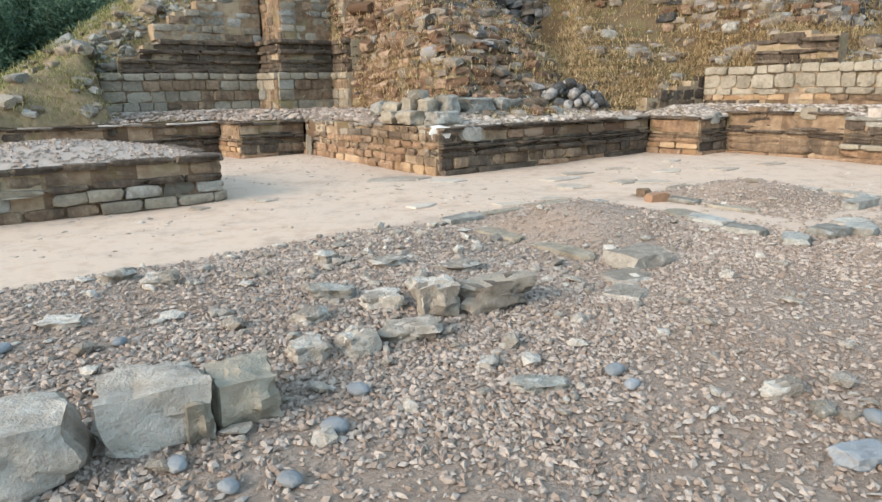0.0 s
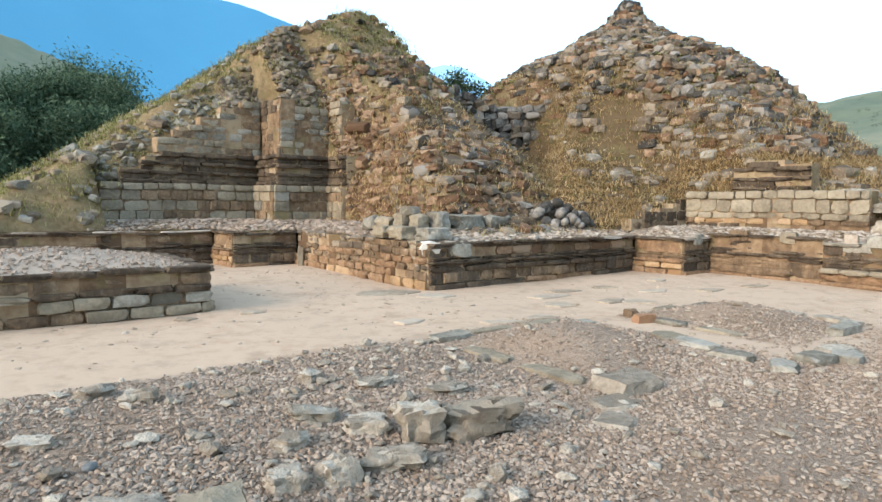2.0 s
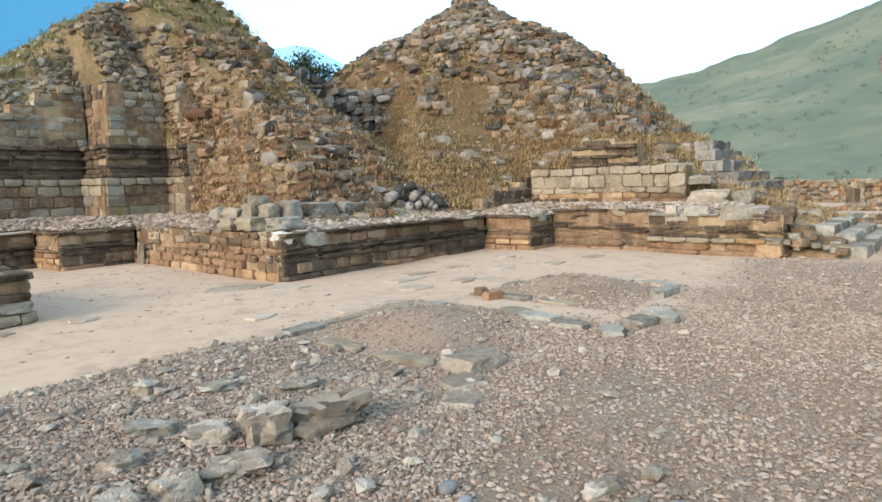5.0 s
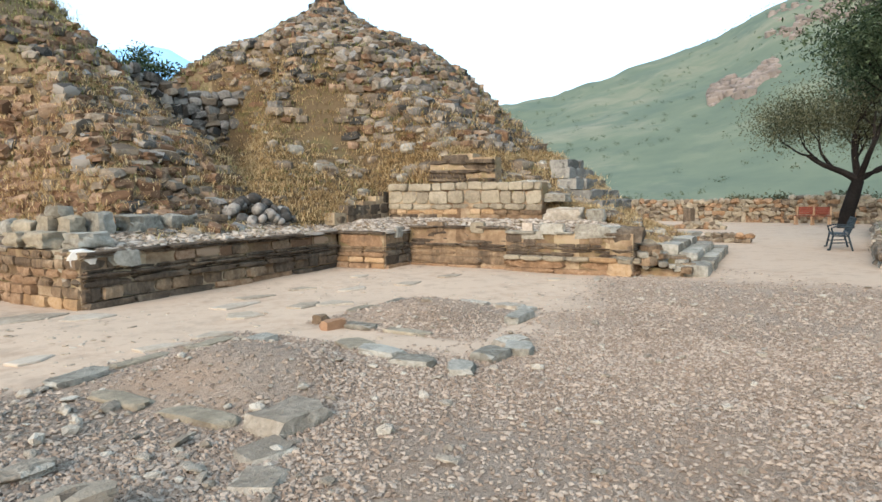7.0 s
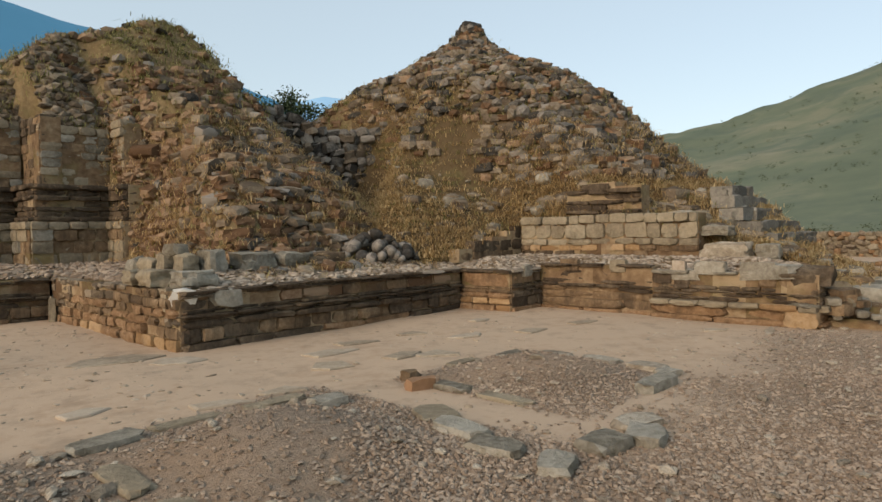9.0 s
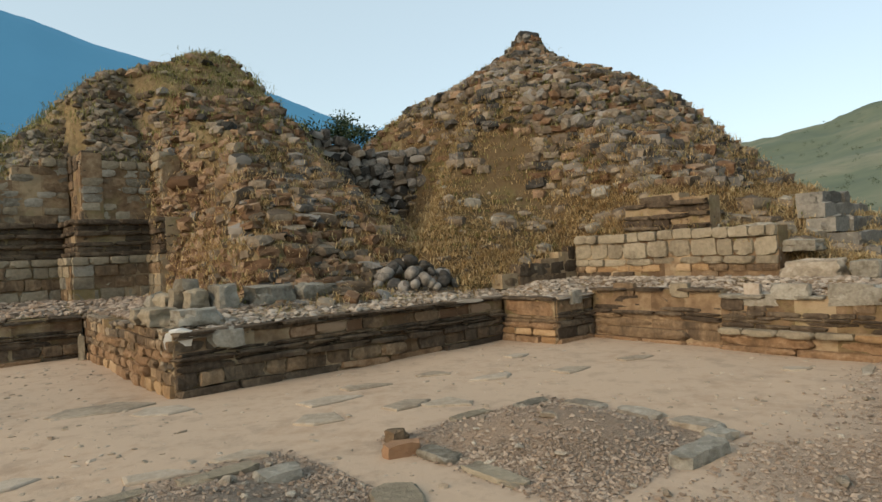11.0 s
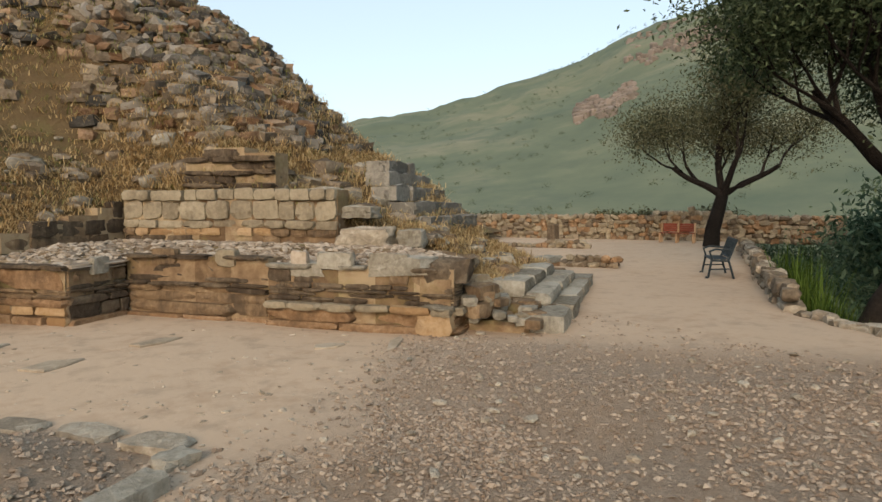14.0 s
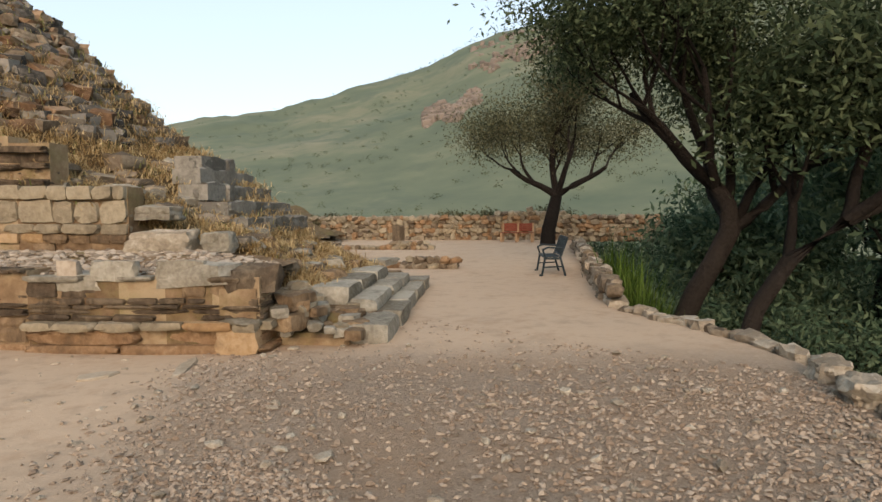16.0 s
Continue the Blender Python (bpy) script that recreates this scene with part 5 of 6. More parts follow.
# ---- retaining edge and far walls ----
def kerb(name, label, pts, size, mats, z=0.0, rows=1, far=False):
    wall = tagged(new(name, None), label, "wall", kind="structure")
    wall.location = (pts[0][0], pts[0][1], z)
    base = Matrix.Translation(-wall.location)
    for (x0, y0), (x1, y1) in zip(pts[:-1], pts[1:]):
        ln = math.hypot(x1 - x0, y1 - y0)
        ang = math.atan2(y1 - y0, x1 - x0)
        for row in range(rows):
            s = rnd.uniform(0, size * 0.4)
            while s < ln:
                l = size * rnd.uniform(0.6, 1.5)
                f = min(1, (s + l / 2) / ln)
                x, y = x0 + (x1 - x0) * f + rnd.uniform(-0.07, 0.07), y0 + (y1 - y0) * f + rnd.uniform(-0.07, 0.07)
                hh = size * rnd.uniform(0.5, 0.9)
                m = base @ Matrix.Translation((x, y, z + row * size * 0.62 + hh * 0.2)) @ Euler((rnd.uniform(-0.15, 0.15), rnd.uniform(-0.15, 0.15), ang + rnd.uniform(-0.4, 0.4))).to_matrix().to_4x4() @ Matrix.Diagonal((l, size * rnd.uniform(0.7, 1.2), hh, 1))
                put("stone", rnd.choice(pool("rubble", rnd.choice(mats))), m, wall)
                s += l * 0.95
    return wall


kerb("wall_edge_court", "rim of pale rubble stones along the court's drop", [(14.35, 8.75), (13.7, 7.5), (12.95, 6.42), (12.25, 5.65), (10.95, 4.9), (9.6, 3.9)], 0.24, [M_GRAVELSTONE, M_RUBBLE, M_GRAVELSTONE], z=-0.02)
kerb("wall_edge_path", "low rubble parapet along the path", [(14.35, 8.8), (17.5, 10.75), (21, 12.9), (27.5, 16.95)], 0.34, [M_GRAVELSTONE, M_RUBBLE], z=0.0, rows=2)
loose("boulder", "pale blue-grey boulder on the court's rim", (11.15, 5.15), (0.42, 0.32, 0.24), 30, M_GRAVELSTONE, "boulder", "boulder", z=0.0)
loose("boulder", "pale boulder on the court's rim", (11.75, 5.5), (0.36, 0.3, 0.2), 30, M_GRAVELSTONE, "boulder", "boulder", z=0.0)
FARM = [M_ASHLAR, M_FOOTING, M_ASHLAR, M_RUBBLE]
pile_wall("wall_far", "far low wall of reddish rubble stones", (22.5, 36.0), (36.0, 17.0), lambda s: -0.05, lambda s: 1.2 + 0.35 * math.exp(-((s - 0.72) / 0.08) ** 2), 0.34, FARM, depth=0.6, lean=0.05)
pile_wall("wall_far_low", "low ruined foundation wall beside the path", (14.8, 19.0), (17.8, 15.0), lambda s: 0.0, lambda s: 0.22 + 0.08 * math.sin(8 * s), 0.24, FARM, depth=0.8)
pile_wall("wall_far_cross", "low ruined foundation wall across the path", (19.5, 26.0), (23.5, 21.2), lambda s: 0.0, lambda s: 0.22 + 0.08 * math.sin(8 * s), 0.24, FARM, depth=0.8)
post = tagged(part("stone_post", (lambda q: (box(q, (0.45, 0.45, 0.8), (0, 0, 0.4), 0.04), q)[1])(bmesh.new()), M_SLATE), "dark squat stone post beside the far wall", "post")
post.location = (26.5, 26.0, 0.0)


# ---- benches ----
def iron_bench(m):
    b = tagged(new("park_bench", None), "ornate dark blue-grey cast iron park bench", "bench")
    for sx in (-0.62, 0.62):
        q = bmesh.new()
        rod(q, (sx, 0.24, 0), (sx, 0.17, 0.42), 0.025)
        rod(q, (sx, 0.24, 0), (sx, 0.3, 0.02), 0.03)
        part("leg", q, M_IRON, b)
        q = bmesh.new()
        rod(q, (sx, -0.3, 0), (sx, -0.18, 0.42), 0.025)
        rod(q, (sx, -0.18, 0.42), (sx, -0.34, 0.88), 0.025)
        part("leg", q, M_IRON, b)
        q = bmesh.new()
        rod(q, (sx, -0.26, 0.64), (sx, 0.1, 0.66), 0.022)
        rod(q, (sx, 0.1, 0.66), (sx, 0.24, 0.6), 0.022)
        rod(q, (sx, 0.22, 0.6), (sx, 0.16, 0.42), 0.02)
        rod(q, (sx, -0.18, 0.4), (sx, 0.2, 0.4), 0.022)
        rod(q, (sx, 0.2, 0.2), (sx, -0.22, 0.22), 0.016)
        part("armrest", q, M_IRON, b)
    for i in range(6):
        q = bmesh.new()
        box(q, (1.26, 0.055, 0.02), (0, -0.17 + 0.072 * i, 0.435), 0.006)
        part("seat_slat", q, M_IRON, b)
    q = bmesh.new()
    for i in range(11):
        x = -0.58 + 0.116 * i
        rod(q, (x, -0.2, 0.48), (x + 0.08, -0.32, 0.86), 0.011, 6)
        rod(q, (x + 0.08, -0.2, 0.48), (x, -0.32, 0.86), 0.011, 6)
    part("lattice", q, M_IRON, b)
    for z, y in ((0.48, -0.2), (0.88, -0.335)):
        q = bmesh.new()
        rod(q, (-0.62, y, z), (0.62, y, z), 0.022)
        part("rail", q, M_IRON, b)
    b.matrix_basis = m
    return b


def red_bench(m):
    b = tagged(new("park_bench", None), "tan framed bench with a dark red slatted back", "bench")
    for sx in (-0.72, 0.0, 0.72):
        for y, h in ((0.22, 0.43), (-0.2, 0.9)):
            q = bmesh.new()
            box(q, (0.08, 0.08, h), (sx, y, h / 2), 0.01)
            part("leg", q, M_FRAMEWOOD, b)
    for i in range(5):
        q = bmesh.new()
        box(q, (1.5, 0.08, 0.03), (0, -0.12 + 0.09 * i, 0.445), 0.008)
        part("seat_slat", q, M_REDWOOD, b)
    for sx in (-0.36, 0.36):
        for i in range(4):
            q = bmesh.new()
            box(q, (0.62, 0.03, 0.085), (sx, -0.2, 0.55 + 0.095 * i), 0.008)
            part("back_slat", q, M_REDWOOD, b)
    b.matrix_basis = m
    return b


iron_bench(pose(18.4, 12.52, float(ground_z(18.4, 12.52)), 0, 0, 38.5))
red_bench(pose(29.9, 21.5, 0.0, 0, 0, 113))


# ---- trees ----
def tube(points, radii, sides=7):
    """Verts and faces of a tapered tube through the points."""
    v, f = [], []
    for i, p in enumerate(points):
        d = (points[min(i + 1, len(points) - 1)] - points[max(i - 1, 0)]).normalized()
        s = d.orthogonal().normalized()
        t = d.cross(s)
        for k in range(sides):
            an = 6.2832 * k / sides
            v.append(p + (s * math.cos(an) + t * math.sin(an)) * radii[i] * (1 + 0.12 * noise.noise(p * 3 + Vector((k, 0, 0)))))
    for i in range(len(points) - 1):
        for k in range(sides):
            a0, a1 = i * sides + k, i * sides + (k + 1) % sides
            f.append((a0, a1, a1 + sides, a0 + sides))
    return v, f


def grow(g, start, way, length, radius, depth, out, tips, bend=0.35, up=0.15):
    pts, rad = [start], [radius]
    p, d = start.copy(), way.normalized()
    n = 6
    for i in range(n):
        d = (d + Vector((g.uniform(-bend, bend), g.uniform(-bend, bend), g.uniform(-bend, bend) + up)) * 0.5).normalized()
        p = p + d * length / n
        pts.append(p.copy())
        rad.append(radius * (1 - 0.5 * (i + 1) / n))
    out.append((pts, rad))
    if depth == 0:
        tips.append(pts[-1])
        tips.append(pts[-3])
        return
    if depth == 1:
        tips.extend((pts[4], pts[-1]))
    for k in range(g.choice((2, 3, 3))):
        i = g.randint(3, n)
        dd = (d + Vector((g.uniform(-1, 1), g.uniform(-1, 1), g.uniform(-0.35, 0.75)))).normalized()
        grow(g, pts[i], dd, length * g.uniform(0.6, 0.8), rad[i] * 0.68, depth - 1, out, tips, bend, up)


def crown_mesh(name, tips, per, spread, leaf, material, parent, squash=0.6, label=""):
    t = np.array([p[:] for p in tips])
    n = len(t) * per
    c = np.repeat(t, per, 0) + rng.normal(0, 1, (n, 3)) * np.array([spread, spread, spread * squash])
    d1 = rng.normal(0, 1, (n, 3))
    d1 /= np.linalg.norm(d1, axis=1, keepdims=True)
    d2 = np.cross(d1, rng.normal(0, 1, (n, 3)))
    d2 /= np.linalg.norm(d2, axis=1, keepdims=True)
    s = leaf * rng.uniform(0.6, 1.4, (n, 1))
    v = np.stack([c - d1 * s, c + d2 * s * 0.35, c + d1 * s, c - d2 * s * 0.35], 1)
    f = np.arange(n * 4).reshape(n, 4)
    ob = raw_mesh(name, v.reshape(-1, 3).tolist(), f.tolist(), material, parent, label)
    ob["kind"] = "stuff"
    return ob


def tree(label, base, trunk, limbs, seed, per, spread, leaf, material, depth=2, up=0.15, category="tree", squash=0.6):
    """trunk: points and radii from the base up. limbs: index on the trunk, way, length, radius."""
    g = random.Random(seed)
    t = tagged(new("tree", None), label, category)
    t.location = base
    out, tips = [], []
    pts = [Vector(p) for p, r in trunk]
    out.append((pts, [r for p, r in trunk]))
    v, f = tube(*out[0], sides=10)
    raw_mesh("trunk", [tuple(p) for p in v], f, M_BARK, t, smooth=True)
    for i, way, ln, r in limbs:
        twigs = []
        grow(g, pts[i], Vector(way), ln, r, depth, twigs, tips, up=up)
        v, f = [], []
        for p, rr in twigs:
            tv, tf = tube(p, rr, 6)
            f += [tuple(k + len(v) for k in q) for q in tf]
            v += tv
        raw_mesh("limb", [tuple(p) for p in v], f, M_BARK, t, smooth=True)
    crown_mesh("crown", tips, per, spread, leaf, material, t, squash)
    return t


# large acacia below the rim: the trunk leans and forks
tree("large dark acacia with a leaning forked trunk below the rim", (18.3, 9.5, -2.8), [((0, 0, -0.3), 0.34), ((0.09, -0.16, 1.89), 0.24), ((0.18, -0.4, 2.55), 0.22), ((0.29, -0.73, 3.25), 0.205), ((0.38, -1.01, 3.88), 0.2), ((0.36, -0.96, 4.38), 0.16), ((0.3, -0.76, 4.73), 0.145)],
     [(6, (-0.5, 0.6, 0.5), 2.6, 0.135), (4, (0.35, -0.75, 0.5), 2.3, 0.135), (5, (0.3, -0.1, 1.0), 2.5, 0.1), (6, (-0.1, 0.35, 1.0), 2.6, 0.11), (6, (-0.9, -0.1, 0.9), 2.5, 0.1), (4, (0.6, -0.6, 1.0), 2.5, 0.11), (4, (0.8, 0.5, 0.7), 2.2, 0.09), (6, (-0.7, 1.0, 0.9), 2.5, 0.1)], 5, 190, 0.44, 0.058, M_LEAF, depth=3)
tree("dark acacia leaning out over the slope", (17.3, 8.1, -2.8), [((0, 0, -0.3), 0.22), ((0.15, -0.2, 1.5), 0.17), ((0.26, -0.43, 2.5), 0.155), ((0.38, -0.91, 3.4), 0.14), ((0.7, -1.7, 4.1), 0.11)],
     [(4, (0.7, -0.7, 0.4), 2.0, 0.13), (4, (0.5, -0.1, 0.7), 1.9, 0.12), (4, (0.1, -0.9, 0.8), 2.0, 0.12), (3, (0.6, 0.3, 0.6), 1.8, 0.11)], 8, 70, 0.42, 0.09, M_LEAF, depth=3)
tree("thin-crowned acacia beside the path with a forked trunk", (28.4, 18.9, 0.0), [((0, 0, -0.1), 0.34), ((0.1, 0.0, 0.7), 0.3), ((0.3, -0.1, 1.5), 0.26), ((0.45, -0.15, 2.1), 0.24)],
     [(3, (-0.9, 0.6, 0.7), 2.3, 0.16), (3, (0.8, -0.7, 0.6), 2.4, 0.16), (3, (0.1, 0.2, 1.0), 2.6, 0.17), (3, (-0.3, -0.5, 0.9), 2.3, 0.15), (3, (0.9, 0.4, 0.4), 2.2, 0.14)], 3, 170, 0.6, 0.06, M_LEAFDRY, depth=3, squash=0.85)
for i, (x, y, h, s) in enumerate([(-20.5, 29.0, 6.0, 1.5), (-18.0, 32.0, 6.6, 1.5), (-23.5, 27.0, 5.8, 1.5), (-26.5, 33.0, 7.0, 1.6), (-19.5, 25.0, 4.4, 1.3), (-16.0, 29.0, 4.6, 1.3)]):
    tree("dense dark green tree beyond the mound", (x, y, 0.0), [((0, 0, -0.2), 0.3), ((0.1, 0, h * 0.25), 0.25), ((0.0, 0.1, h * 0.5), 0.2)],
         [(2, (1, 0.2, 0.5), h * 0.38, 0.12), (2, (-1, -0.1, 0.5), h * 0.38, 0.12), (2, (0.1, 1, 0.6), h * 0.35, 0.12), (2, (0, -1, 0.5), h * 0.36, 0.12), (2, (0, 0, 1), h * 0.36, 0.12), (1, (0.8, -0.8, 0.2), h * 0.38, 0.1), (1, (-0.8, -0.8, 0.2), h * 0.38, 0.1)], 20 + i, 250, 0.33 * s, 0.085, M_LEAFSOFT, depth=2, squash=0.8)
# more trees crowd the slope down to the river
for i, (x, y, h) in enumerate([(23.5, 9.8, 4.2), (22.5, 5.2, 6.0), (27.5, 7.0, 7.5), (26.5, 2.0, 7.0), (32.0, 10.5, 7.5), (20.5, 1.5, 5.5), (34.5, 4.0, 8.0), (40.0, 12.0, 8.0)]):
    tree("dark acacia on the slope to the river", (x, y, float(ground_z(x, y))), [((0, 0, -0.2), 0.22), ((0.1, 0.1, h * 0.2), 0.2), ((0.3, -0.1, h * 0.42), 0.17)],
         [(2, (1, 0.2, 0.6), h * 0.3, 0.12), (2, (-0.9, 0.5, 0.5), h * 0.32, 0.12), (2, (0.1, 1, 0.6), h * 0.3, 0.11), (2, (-0.3, -1, 0.5), h * 0.3, 0.11), (2, (0, 0, 1), h * 0.3, 0.11), (1, (-0.8, -0.8, 0.3), h * 0.3, 0.1)], 120 + i, 90, 0.5, 0.12, M_LEAFSOFT, depth=2, squash=0.7)
for x, y, z, h, sd in [(0.7, 25.0, 4.3, 2.7, 41), (-0.6, 25.2, 4.6, 2.0, 42)]:
    tree("small green bush behind the rubble wall", (x, y, z), [((0, 0, -0.1), 0.08), ((0, 0, h * 0.3), 0.06)], [(1, (0.7, 0, 0.8), h * 0.35, 0.04), (1, (-0.7, 0.1, 0.8), h * 0.35, 0.04), (1, (0, 0.5, 1), h * 0.4, 0.04), (1, (0.1, -0.6, 0.9), h * 0.35, 0.04)], sd, 60, 0.22, 0.07, M_LEAF, depth=1, category="bush")


def bush(x, y, z, r, seed, material=M_LEAFSOFT, label="dark green shrub on the slope", leaf=0.08, per=70):
    g = random.Random(seed)
    t = tagged(new("bush", None), label, "bush", group="shrubs on the slope")
    t.location = (x, y, z)
    out, tips = [], []
    for k in range(7):
        th = 6.28 * k / 7 + g.uniform(-0.3, 0.3)
        out = []
        grow(g, Vector((0, 0, 0)), Vector((math.cos(th), math.sin(th), g.uniform(0.5, 1.3))), r * 0.75, 0.04, 1, out, tips)
        v, f = [], []
        for p, rr in out:
            tv, tf = tube(p, rr, 5)
            f += [tuple(q + len(v) for q in w) for w in tf]
            v += tv
        raw_mesh("stem", [tuple(p) for p in v], f, M_BARK, t)
    crown_mesh("foliage", tips, per, r * 0.24, leaf, material, t, 0.8)


for i, (x, y, r) in enumerate([(20.5, 7.0, 1.6), (22.5, 9.5, 1.7), (24, 12, 1.6), (22, 4.5, 1.8), (26, 7.5, 2.2), (19, 3.5, 1.6), (17, 4.2, 1.1), (30, 11.5, 2.4), (29, 4.5, 2.4), (24.5, 1.5, 2.2), (34, 15.5, 2.6), (28, 15.0, 1.5), (15.6, 5.4, 1.0), (20.0, 10.0, 1.3), (36, 8, 2.8), (33, 1, 2.8), (40, 16, 3.0), (42, 4, 3), (31, 17.5, 1.6), (37.5, 20, 2.4)]):
    bush(x, y, float(ground_z(x, y)), r, 60 + i, leaf=0.08 + 0.02 * (i > 8))
for i, (x, y, r) in enumerate([(30.5, 26.0, 0.9), (26.5, 31.5, 0.8), (33.8, 22.0, 1.1), (31.8, 25.0, 1.0), (17.0, 22.0, 0.6)]):
    bush(x, y, 0.2, r, 90 + i, M_LEAFDRY, "dusty shrub by the far wall")
lush = np.array([(15.2 + 5.5 * f + 0.5 * w, 8.85 + 3.4 * f - 0.8 * w, 0) for f, w in zip(rng.random(420), rng.random(420))])
lush[:, 2] = ground_z(lush[:, 0], lush[:, 1])
joined_grass("tall_grass", "tall bright green grass below the parapet", lush, rng.uniform(0.9, 2.1, len(lush)), M_LUSH, blades=22, spread=0.2, width=0.02, lean=0.35)
wx, wy = rng.uniform(10, 44, 5000), rng.uniform(-6, 30, 5000)
ok = edge_distance(wx, wy) > 0.5
wpts = np.stack([wx, wy, ground_z(wx, wy)], -1)[ok]
joined_grass("slope_grass", "rough grass on the slope to the river", wpts, rng.uniform(0.2, 0.6, len(wpts)), M_GREENGRASS, blades=10, spread=0.25, width=0.02, lean=0.7)
bm = bmesh.new()
bmesh.ops.create_grid(bm, x_segments=2, y_segments=2, size=1)
water = tagged(part("water", bm, M_WATER), "calm teal river below the slope", "river", kind="structure")
water.matrix_basis = pose(58, -6, -4.55, 0, 0, -60) @ Matrix.Diagonal((60, 16, 1, 1))


# ---- hills ----
def ridge(name, label, az, el, near, far, material, foot=-3.0, depth=26, wob=1.0, power=1.25):
    """A hillside whose skyline has the given compass bearings and elevations in degrees, seen from the court."""
    fine = np.linspace(az[0], az[-1], 220)
    e = np.interp(fine, az, el)
    f = np.linspace(0, 1, depth)
    A, F = np.meshgrid(np.radians(fine), f)
    R = near + (far - near) * F
    top = far * np.tan(np.radians(e))[None]
    Z = foot + (top - foot + 1.5) * F ** power
    x, y = 4 + R * np.sin(A), 3 + R * np.cos(A)
    sc = far / 300.0
    Z = Z + wob * sc * F * (2.2 * waves(x / sc, y / sc, 0.055, 1) + 1.2 * waves(x / sc, y / sc, 0.17, 2) + 0.5 * waves(x / sc, y / sc, 0.6, 3))
    # the back of the hill falls away
    Z2, x2, y2 = np.vstack([Z, Z[-1:] * 0 + foot]), np.vstack([x, 4 + (far * 1.5) * np.sin(A[:1])]), np.vstack([y, 3 + (far * 1.5) * np.cos(A[:1])])
    me = grid_mesh(name, x2, y2, Z2)
    me.materials.append(material)
    return tagged(new(name, me), label, "hill", kind="structure")


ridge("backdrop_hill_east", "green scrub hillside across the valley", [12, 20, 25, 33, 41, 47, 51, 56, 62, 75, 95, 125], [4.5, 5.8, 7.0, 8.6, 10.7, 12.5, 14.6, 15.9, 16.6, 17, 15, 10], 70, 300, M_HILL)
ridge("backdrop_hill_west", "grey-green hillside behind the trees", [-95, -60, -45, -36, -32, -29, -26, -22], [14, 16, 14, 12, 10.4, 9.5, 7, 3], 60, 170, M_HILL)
ridge("backdrop_mountain", "blue mountain with haze painted into its colour", [-120, -90, -60, -45, -36, -30, -26, -22, -18, -15, -12, -8.8, -5, -3, 1, 7], [8, 14, 20, 21, 20, 18.8, 17.6, 16.6, 15.9, 15.2, 14.4, 13.2, 12, 10.8, 8, 3], 1500, 2200, M_BLUE, power=1.0, wob=0.35)
ridge("backdrop_mountain_far", "far blue mountain paled by painted haze", [-14, -8, -3.5, -0.4, 1.2, 3.1, 5.1, 9, 15, 24], [9, 10, 11.4, 12.1, 11.9, 10.9, 9.7, 8, 6.5, 5], 2300, 2600, M_PALEBLUE, power=1.0, wob=0.15)


EAST_AZ, EAST_EL = [12, 20, 25, 33, 41, 47, 51, 56, 62, 75, 95, 125], [4.5, 5.8, 7.0, 8.6, 10.7, 12.5, 14.6, 15.9, 16.6, 17, 15, 10]


def on_east_hill(az, f):
    """A point on the eastern hillside: bearing in degrees and share of the way up."""
    r = 70 + 230 * f
    top = 300 * math.tan(radians(np.interp(az, EAST_AZ, EAST_EL)))
    return Vector((4 + r * math.sin(radians(az)), 3 + r * math.cos(radians(az)), -3 + (top + 4.5) * f ** 1.25))


# bare rock bands, and scrub dotted over the hillside
for az0, az1, f0, f1, n, sd in [(46.8, 51.6, 0.45, 0.55, 240, 1), (51.0, 60, 0.7, 0.94, 240, 2)]:
    g = random.Random(sd)
    bm = bmesh.new()
    for i in range(n):
        az = g.uniform(az0, az1)
        s = g.uniform(0.8, 3.2)
        box(bm, (s, s * 0.8, s * g.uniform(0.8, 1.6)), on_east_hill(az, g.uniform(f0, f1) + 0.03 * math.sin(az * 2)), 0.4, Euler((g.uniform(-0.3, 0.3), g.uniform(-0.3, 0.3), g.uniform(0, 3))).to_matrix().to_4x4())
    tagged(part("cliff", bm, M_CLIFF), "bare reddish rock band on the hillside", "cliff", kind="structure")
spots = [on_east_hill(rnd.uniform(13, 95), rnd.random() ** 0.8) + Vector((0, 0, 0.6)) for i in range(700)]
spots += [on_east_hill(az, 1.0) + Vector((0, 0, rnd.uniform(0, 1.5))) for az in np.linspace(44, 62, 60) + rng.normal(0, 0.3, 60)]
scrub = crown_mesh("hill_scrub", spots, 30, 0.42, 0.17, M_HILLSCRUB, None, 0.6, "dark scrub dotted over the far hillside")
tagged(scrub, category="scrub")
pk = Vector((PKR[0], PKR[1], float(mound_z(*PKR))))
loose("boulder", "dark boulder crowning the stone mound", (pk.x, pk.y), (0.85, 0.65, 0.5), 20, M_DARKRUB, "boulder", "boulder", z=pk.z - 0.2, sink=0.2)


# ---- gravel, last ----
def strewn(n, xr, yr, lo, hi, power=2.0):
    x, y = rng.uniform(*xr, n), rng.uniform(*yr, n)
    m = gravel_mask(x, y) * (edge_distance(x, y) < -0.1)
    m = m * smooth(0.7, 2.0, y + 0.35 * waves(x, y, 1.7, 17))
    keep = rng.random(n) < m * np.clip(0.75 + 0.55 * waves(x, y, 1.3, 7) + 0.35 * waves(x, y, 3.1, 9) - 0.25 * smooth(5, 9, x), 0.3, 1)
    x, y = x[keep], y[keep]
    s = lo + (hi - lo) * rng.random(len(x)) ** power
    return np.stack([x, y, ground_z(x, y) + s * 0.2], -1), s


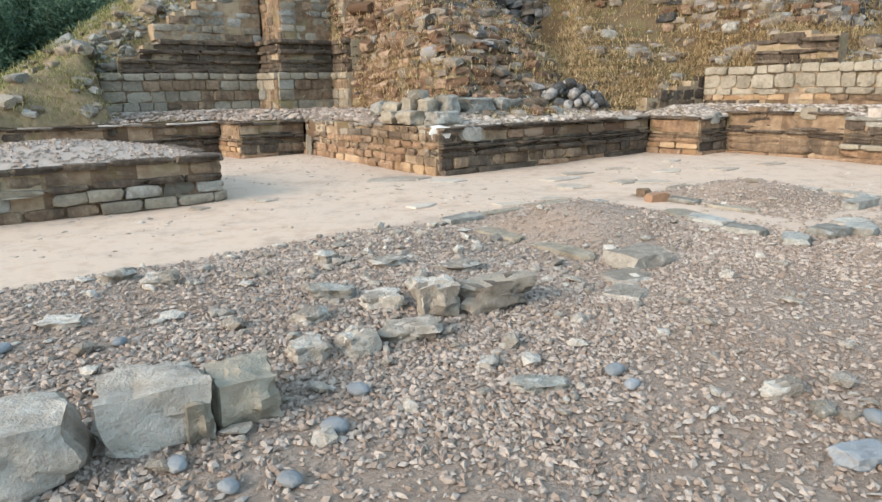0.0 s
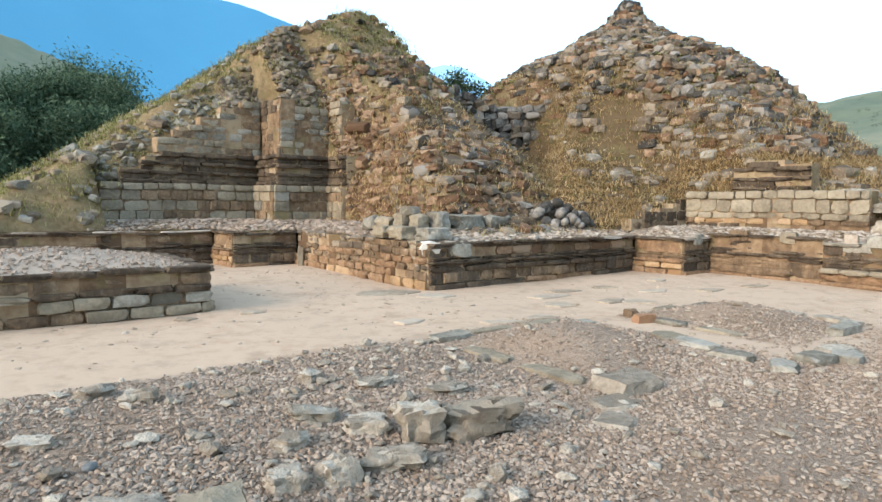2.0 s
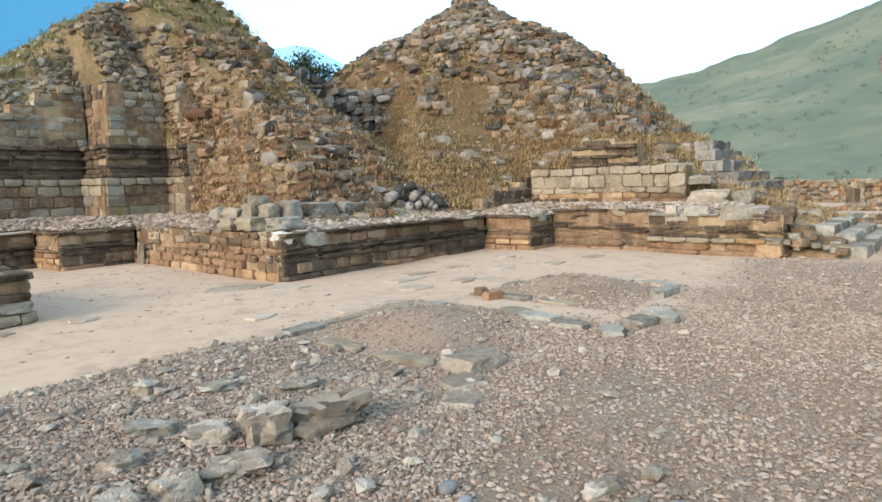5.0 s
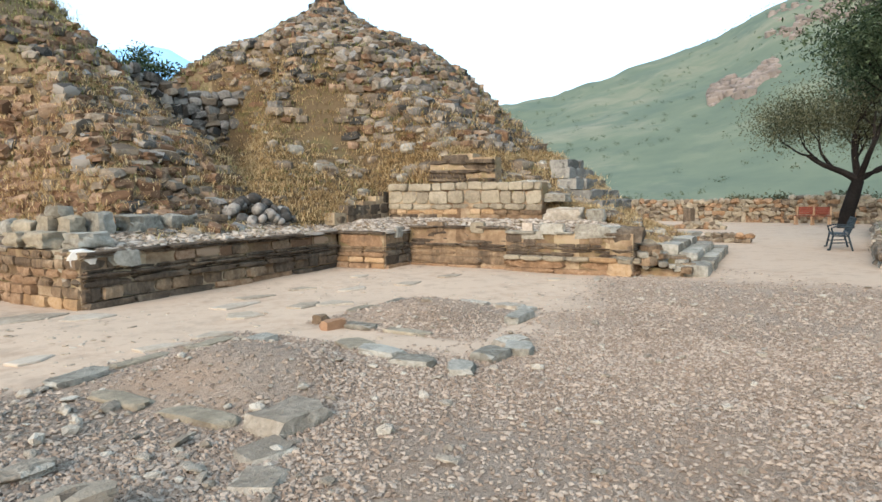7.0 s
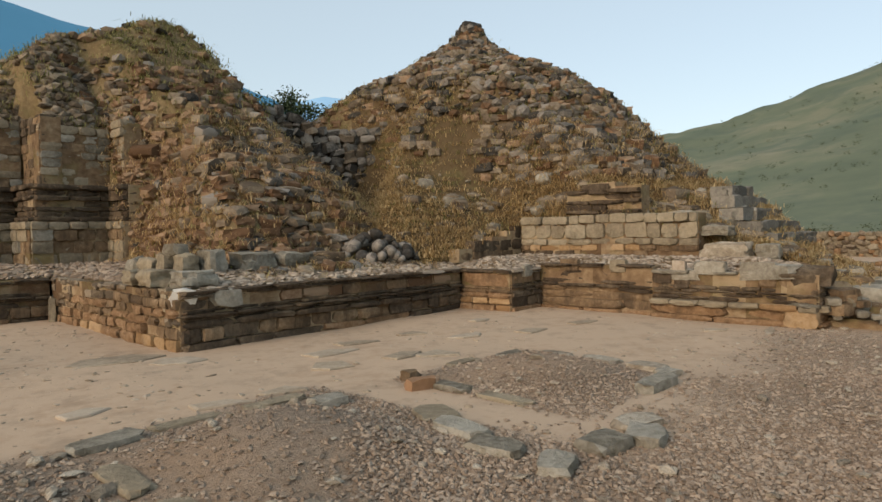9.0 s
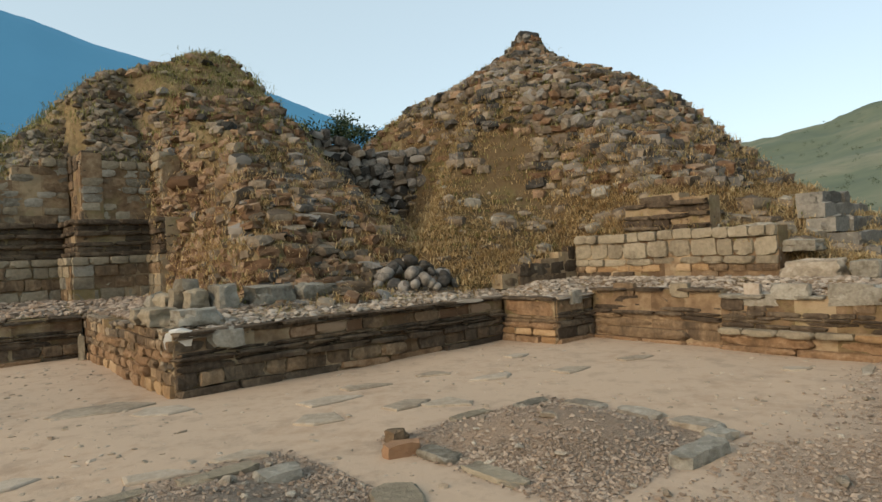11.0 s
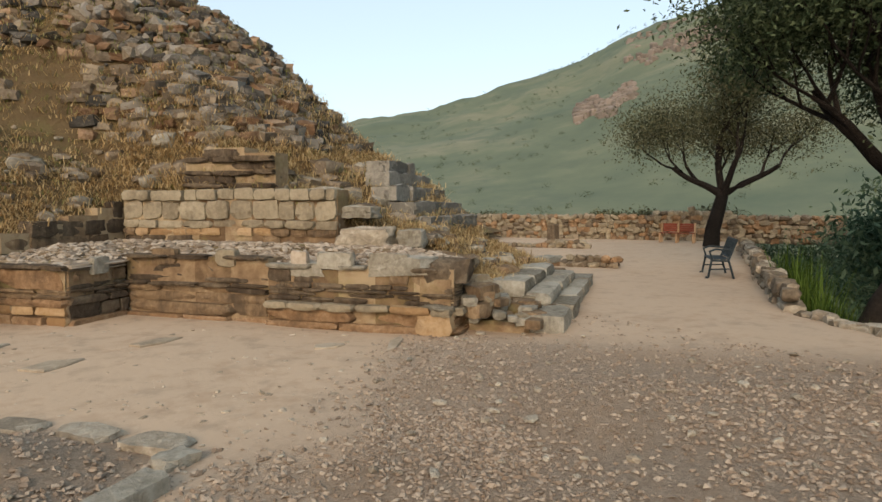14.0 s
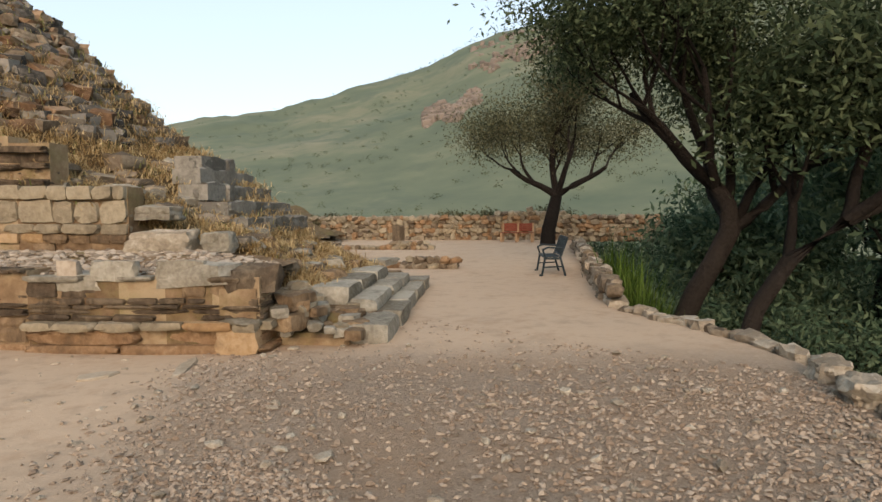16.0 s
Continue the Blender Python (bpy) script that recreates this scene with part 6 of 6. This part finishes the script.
for xr, yr, n, lo, hi in (((-4.6, 2.0), (0.6, 5.2), 100000, 0.016, 0.055), ((-4.6, 3.0), (5.2, 9.4), 28000, 0.02, 0.06), ((2.0, 7.5), (0.6, 8.0), 95000, 0.016, 0.055), ((3.0, 11.8), (5.0, 11.0), 40000, 0.02, 0.065), ((7.5, 11.8), (0.6, 5.0), 36000, 0.02, 0.06)):
    p, s = strewn(n, xr, yr, lo, hi, 1.7)
    joined_rocks("gravel", "loose grey and brown gravel chips", p, s, M_GRAVEL, octa=True, flat=0.5)
for xr, yr, n, hi in (((-4.2, 11.6), (0.8, 10.2), 1500, 0.13), ((-3.5, 2.5), (2.6, 7.5), 500, 0.16)):
    p, s = strewn(n, xr, yr, 0.05, hi, 2.6)
    joined_rocks("cobbles", "larger loose stones in the gravel", p, s, M_GRAVELSTONE, flat=0.5)
cx, cy = rng.uniform(-4.5, 10.5, 5000), rng.uniform(5.5, 14.2, 5000)
ca, cb_ = AB(cx, cy)
ok = (gravel_mask(cx, cy) < 0.3) & (((ca < 6.4) & (cb_ > -13)) | ((ca < 12.3) & (cb_ > -8.5)) | ((ca < 13.3) & (cb_ > -7.2))) & ~((ca < 3.0) & (cb_ < -8.7)) & (rng.random(5000) < 0.55 + 0.45 * waves(cx, cy, 1.1, 12))
cpts = np.stack([cx, cy, ground_z(cx, cy)], -1)[ok]
joined_rocks("court_pebbles", "small stones lying in the court's dust", cpts, 0.018 + 0.09 * rng.random(len(cpts)) ** 4, M_PAVING, flat=0.4)
tx, ty = rng.uniform(-1.0, 13.6, 26000), rng.uniform(9.5, 17, 26000)
ta, tb = AB(tx, ty)
ok = ((ta > 13.75) & (ta < 15.1) & (tb > -8.9) & (tb < -2.8)) | ((ta > 6.8) & (ta < 13.4) & (tb > -10.4) & (tb < -8.85)) | ((ta > 12.6) & (ta < 13.8) & (tb > -8.9) & (tb < -7.6))
joined_rocks("ledge_rubble", "small broken stones on the terrace ledge", np.stack([tx, ty, np.array([terrace_z(q, w) + 0.01 for q, w in zip(ta, tb)])], -1)[ok], 0.05 + 0.14 * rng.random(int(ok.sum())) ** 2.5, M_FLAKE, flat=0.4)
wa, wb = rng.uniform(2.4, 8.5, 9000), rng.uniform(-17.3, -10.2, 9000)
ok = ((wa > 6.85) & (wb > -15.6)) | ((wa > 5.25) & (wb < -14.3) & (wb > -15.7) & (wa < 6.9)) | ((wb < -15.65) & (wb > -17.0) & (wa < 6.6))
joined_rocks("west_ledge_rubble", "pinkish broken stones on the western terrace", np.stack([CU * wa + SU * wb, SU * wa - CU * wb, np.array([terrace_z(q, w) + 0.015 for q, w in zip(wa, wb)])], -1)[ok], 0.05 + 0.16 * rng.random(int(ok.sum())) ** 2.5, M_GRAVEL, flat=0.5)
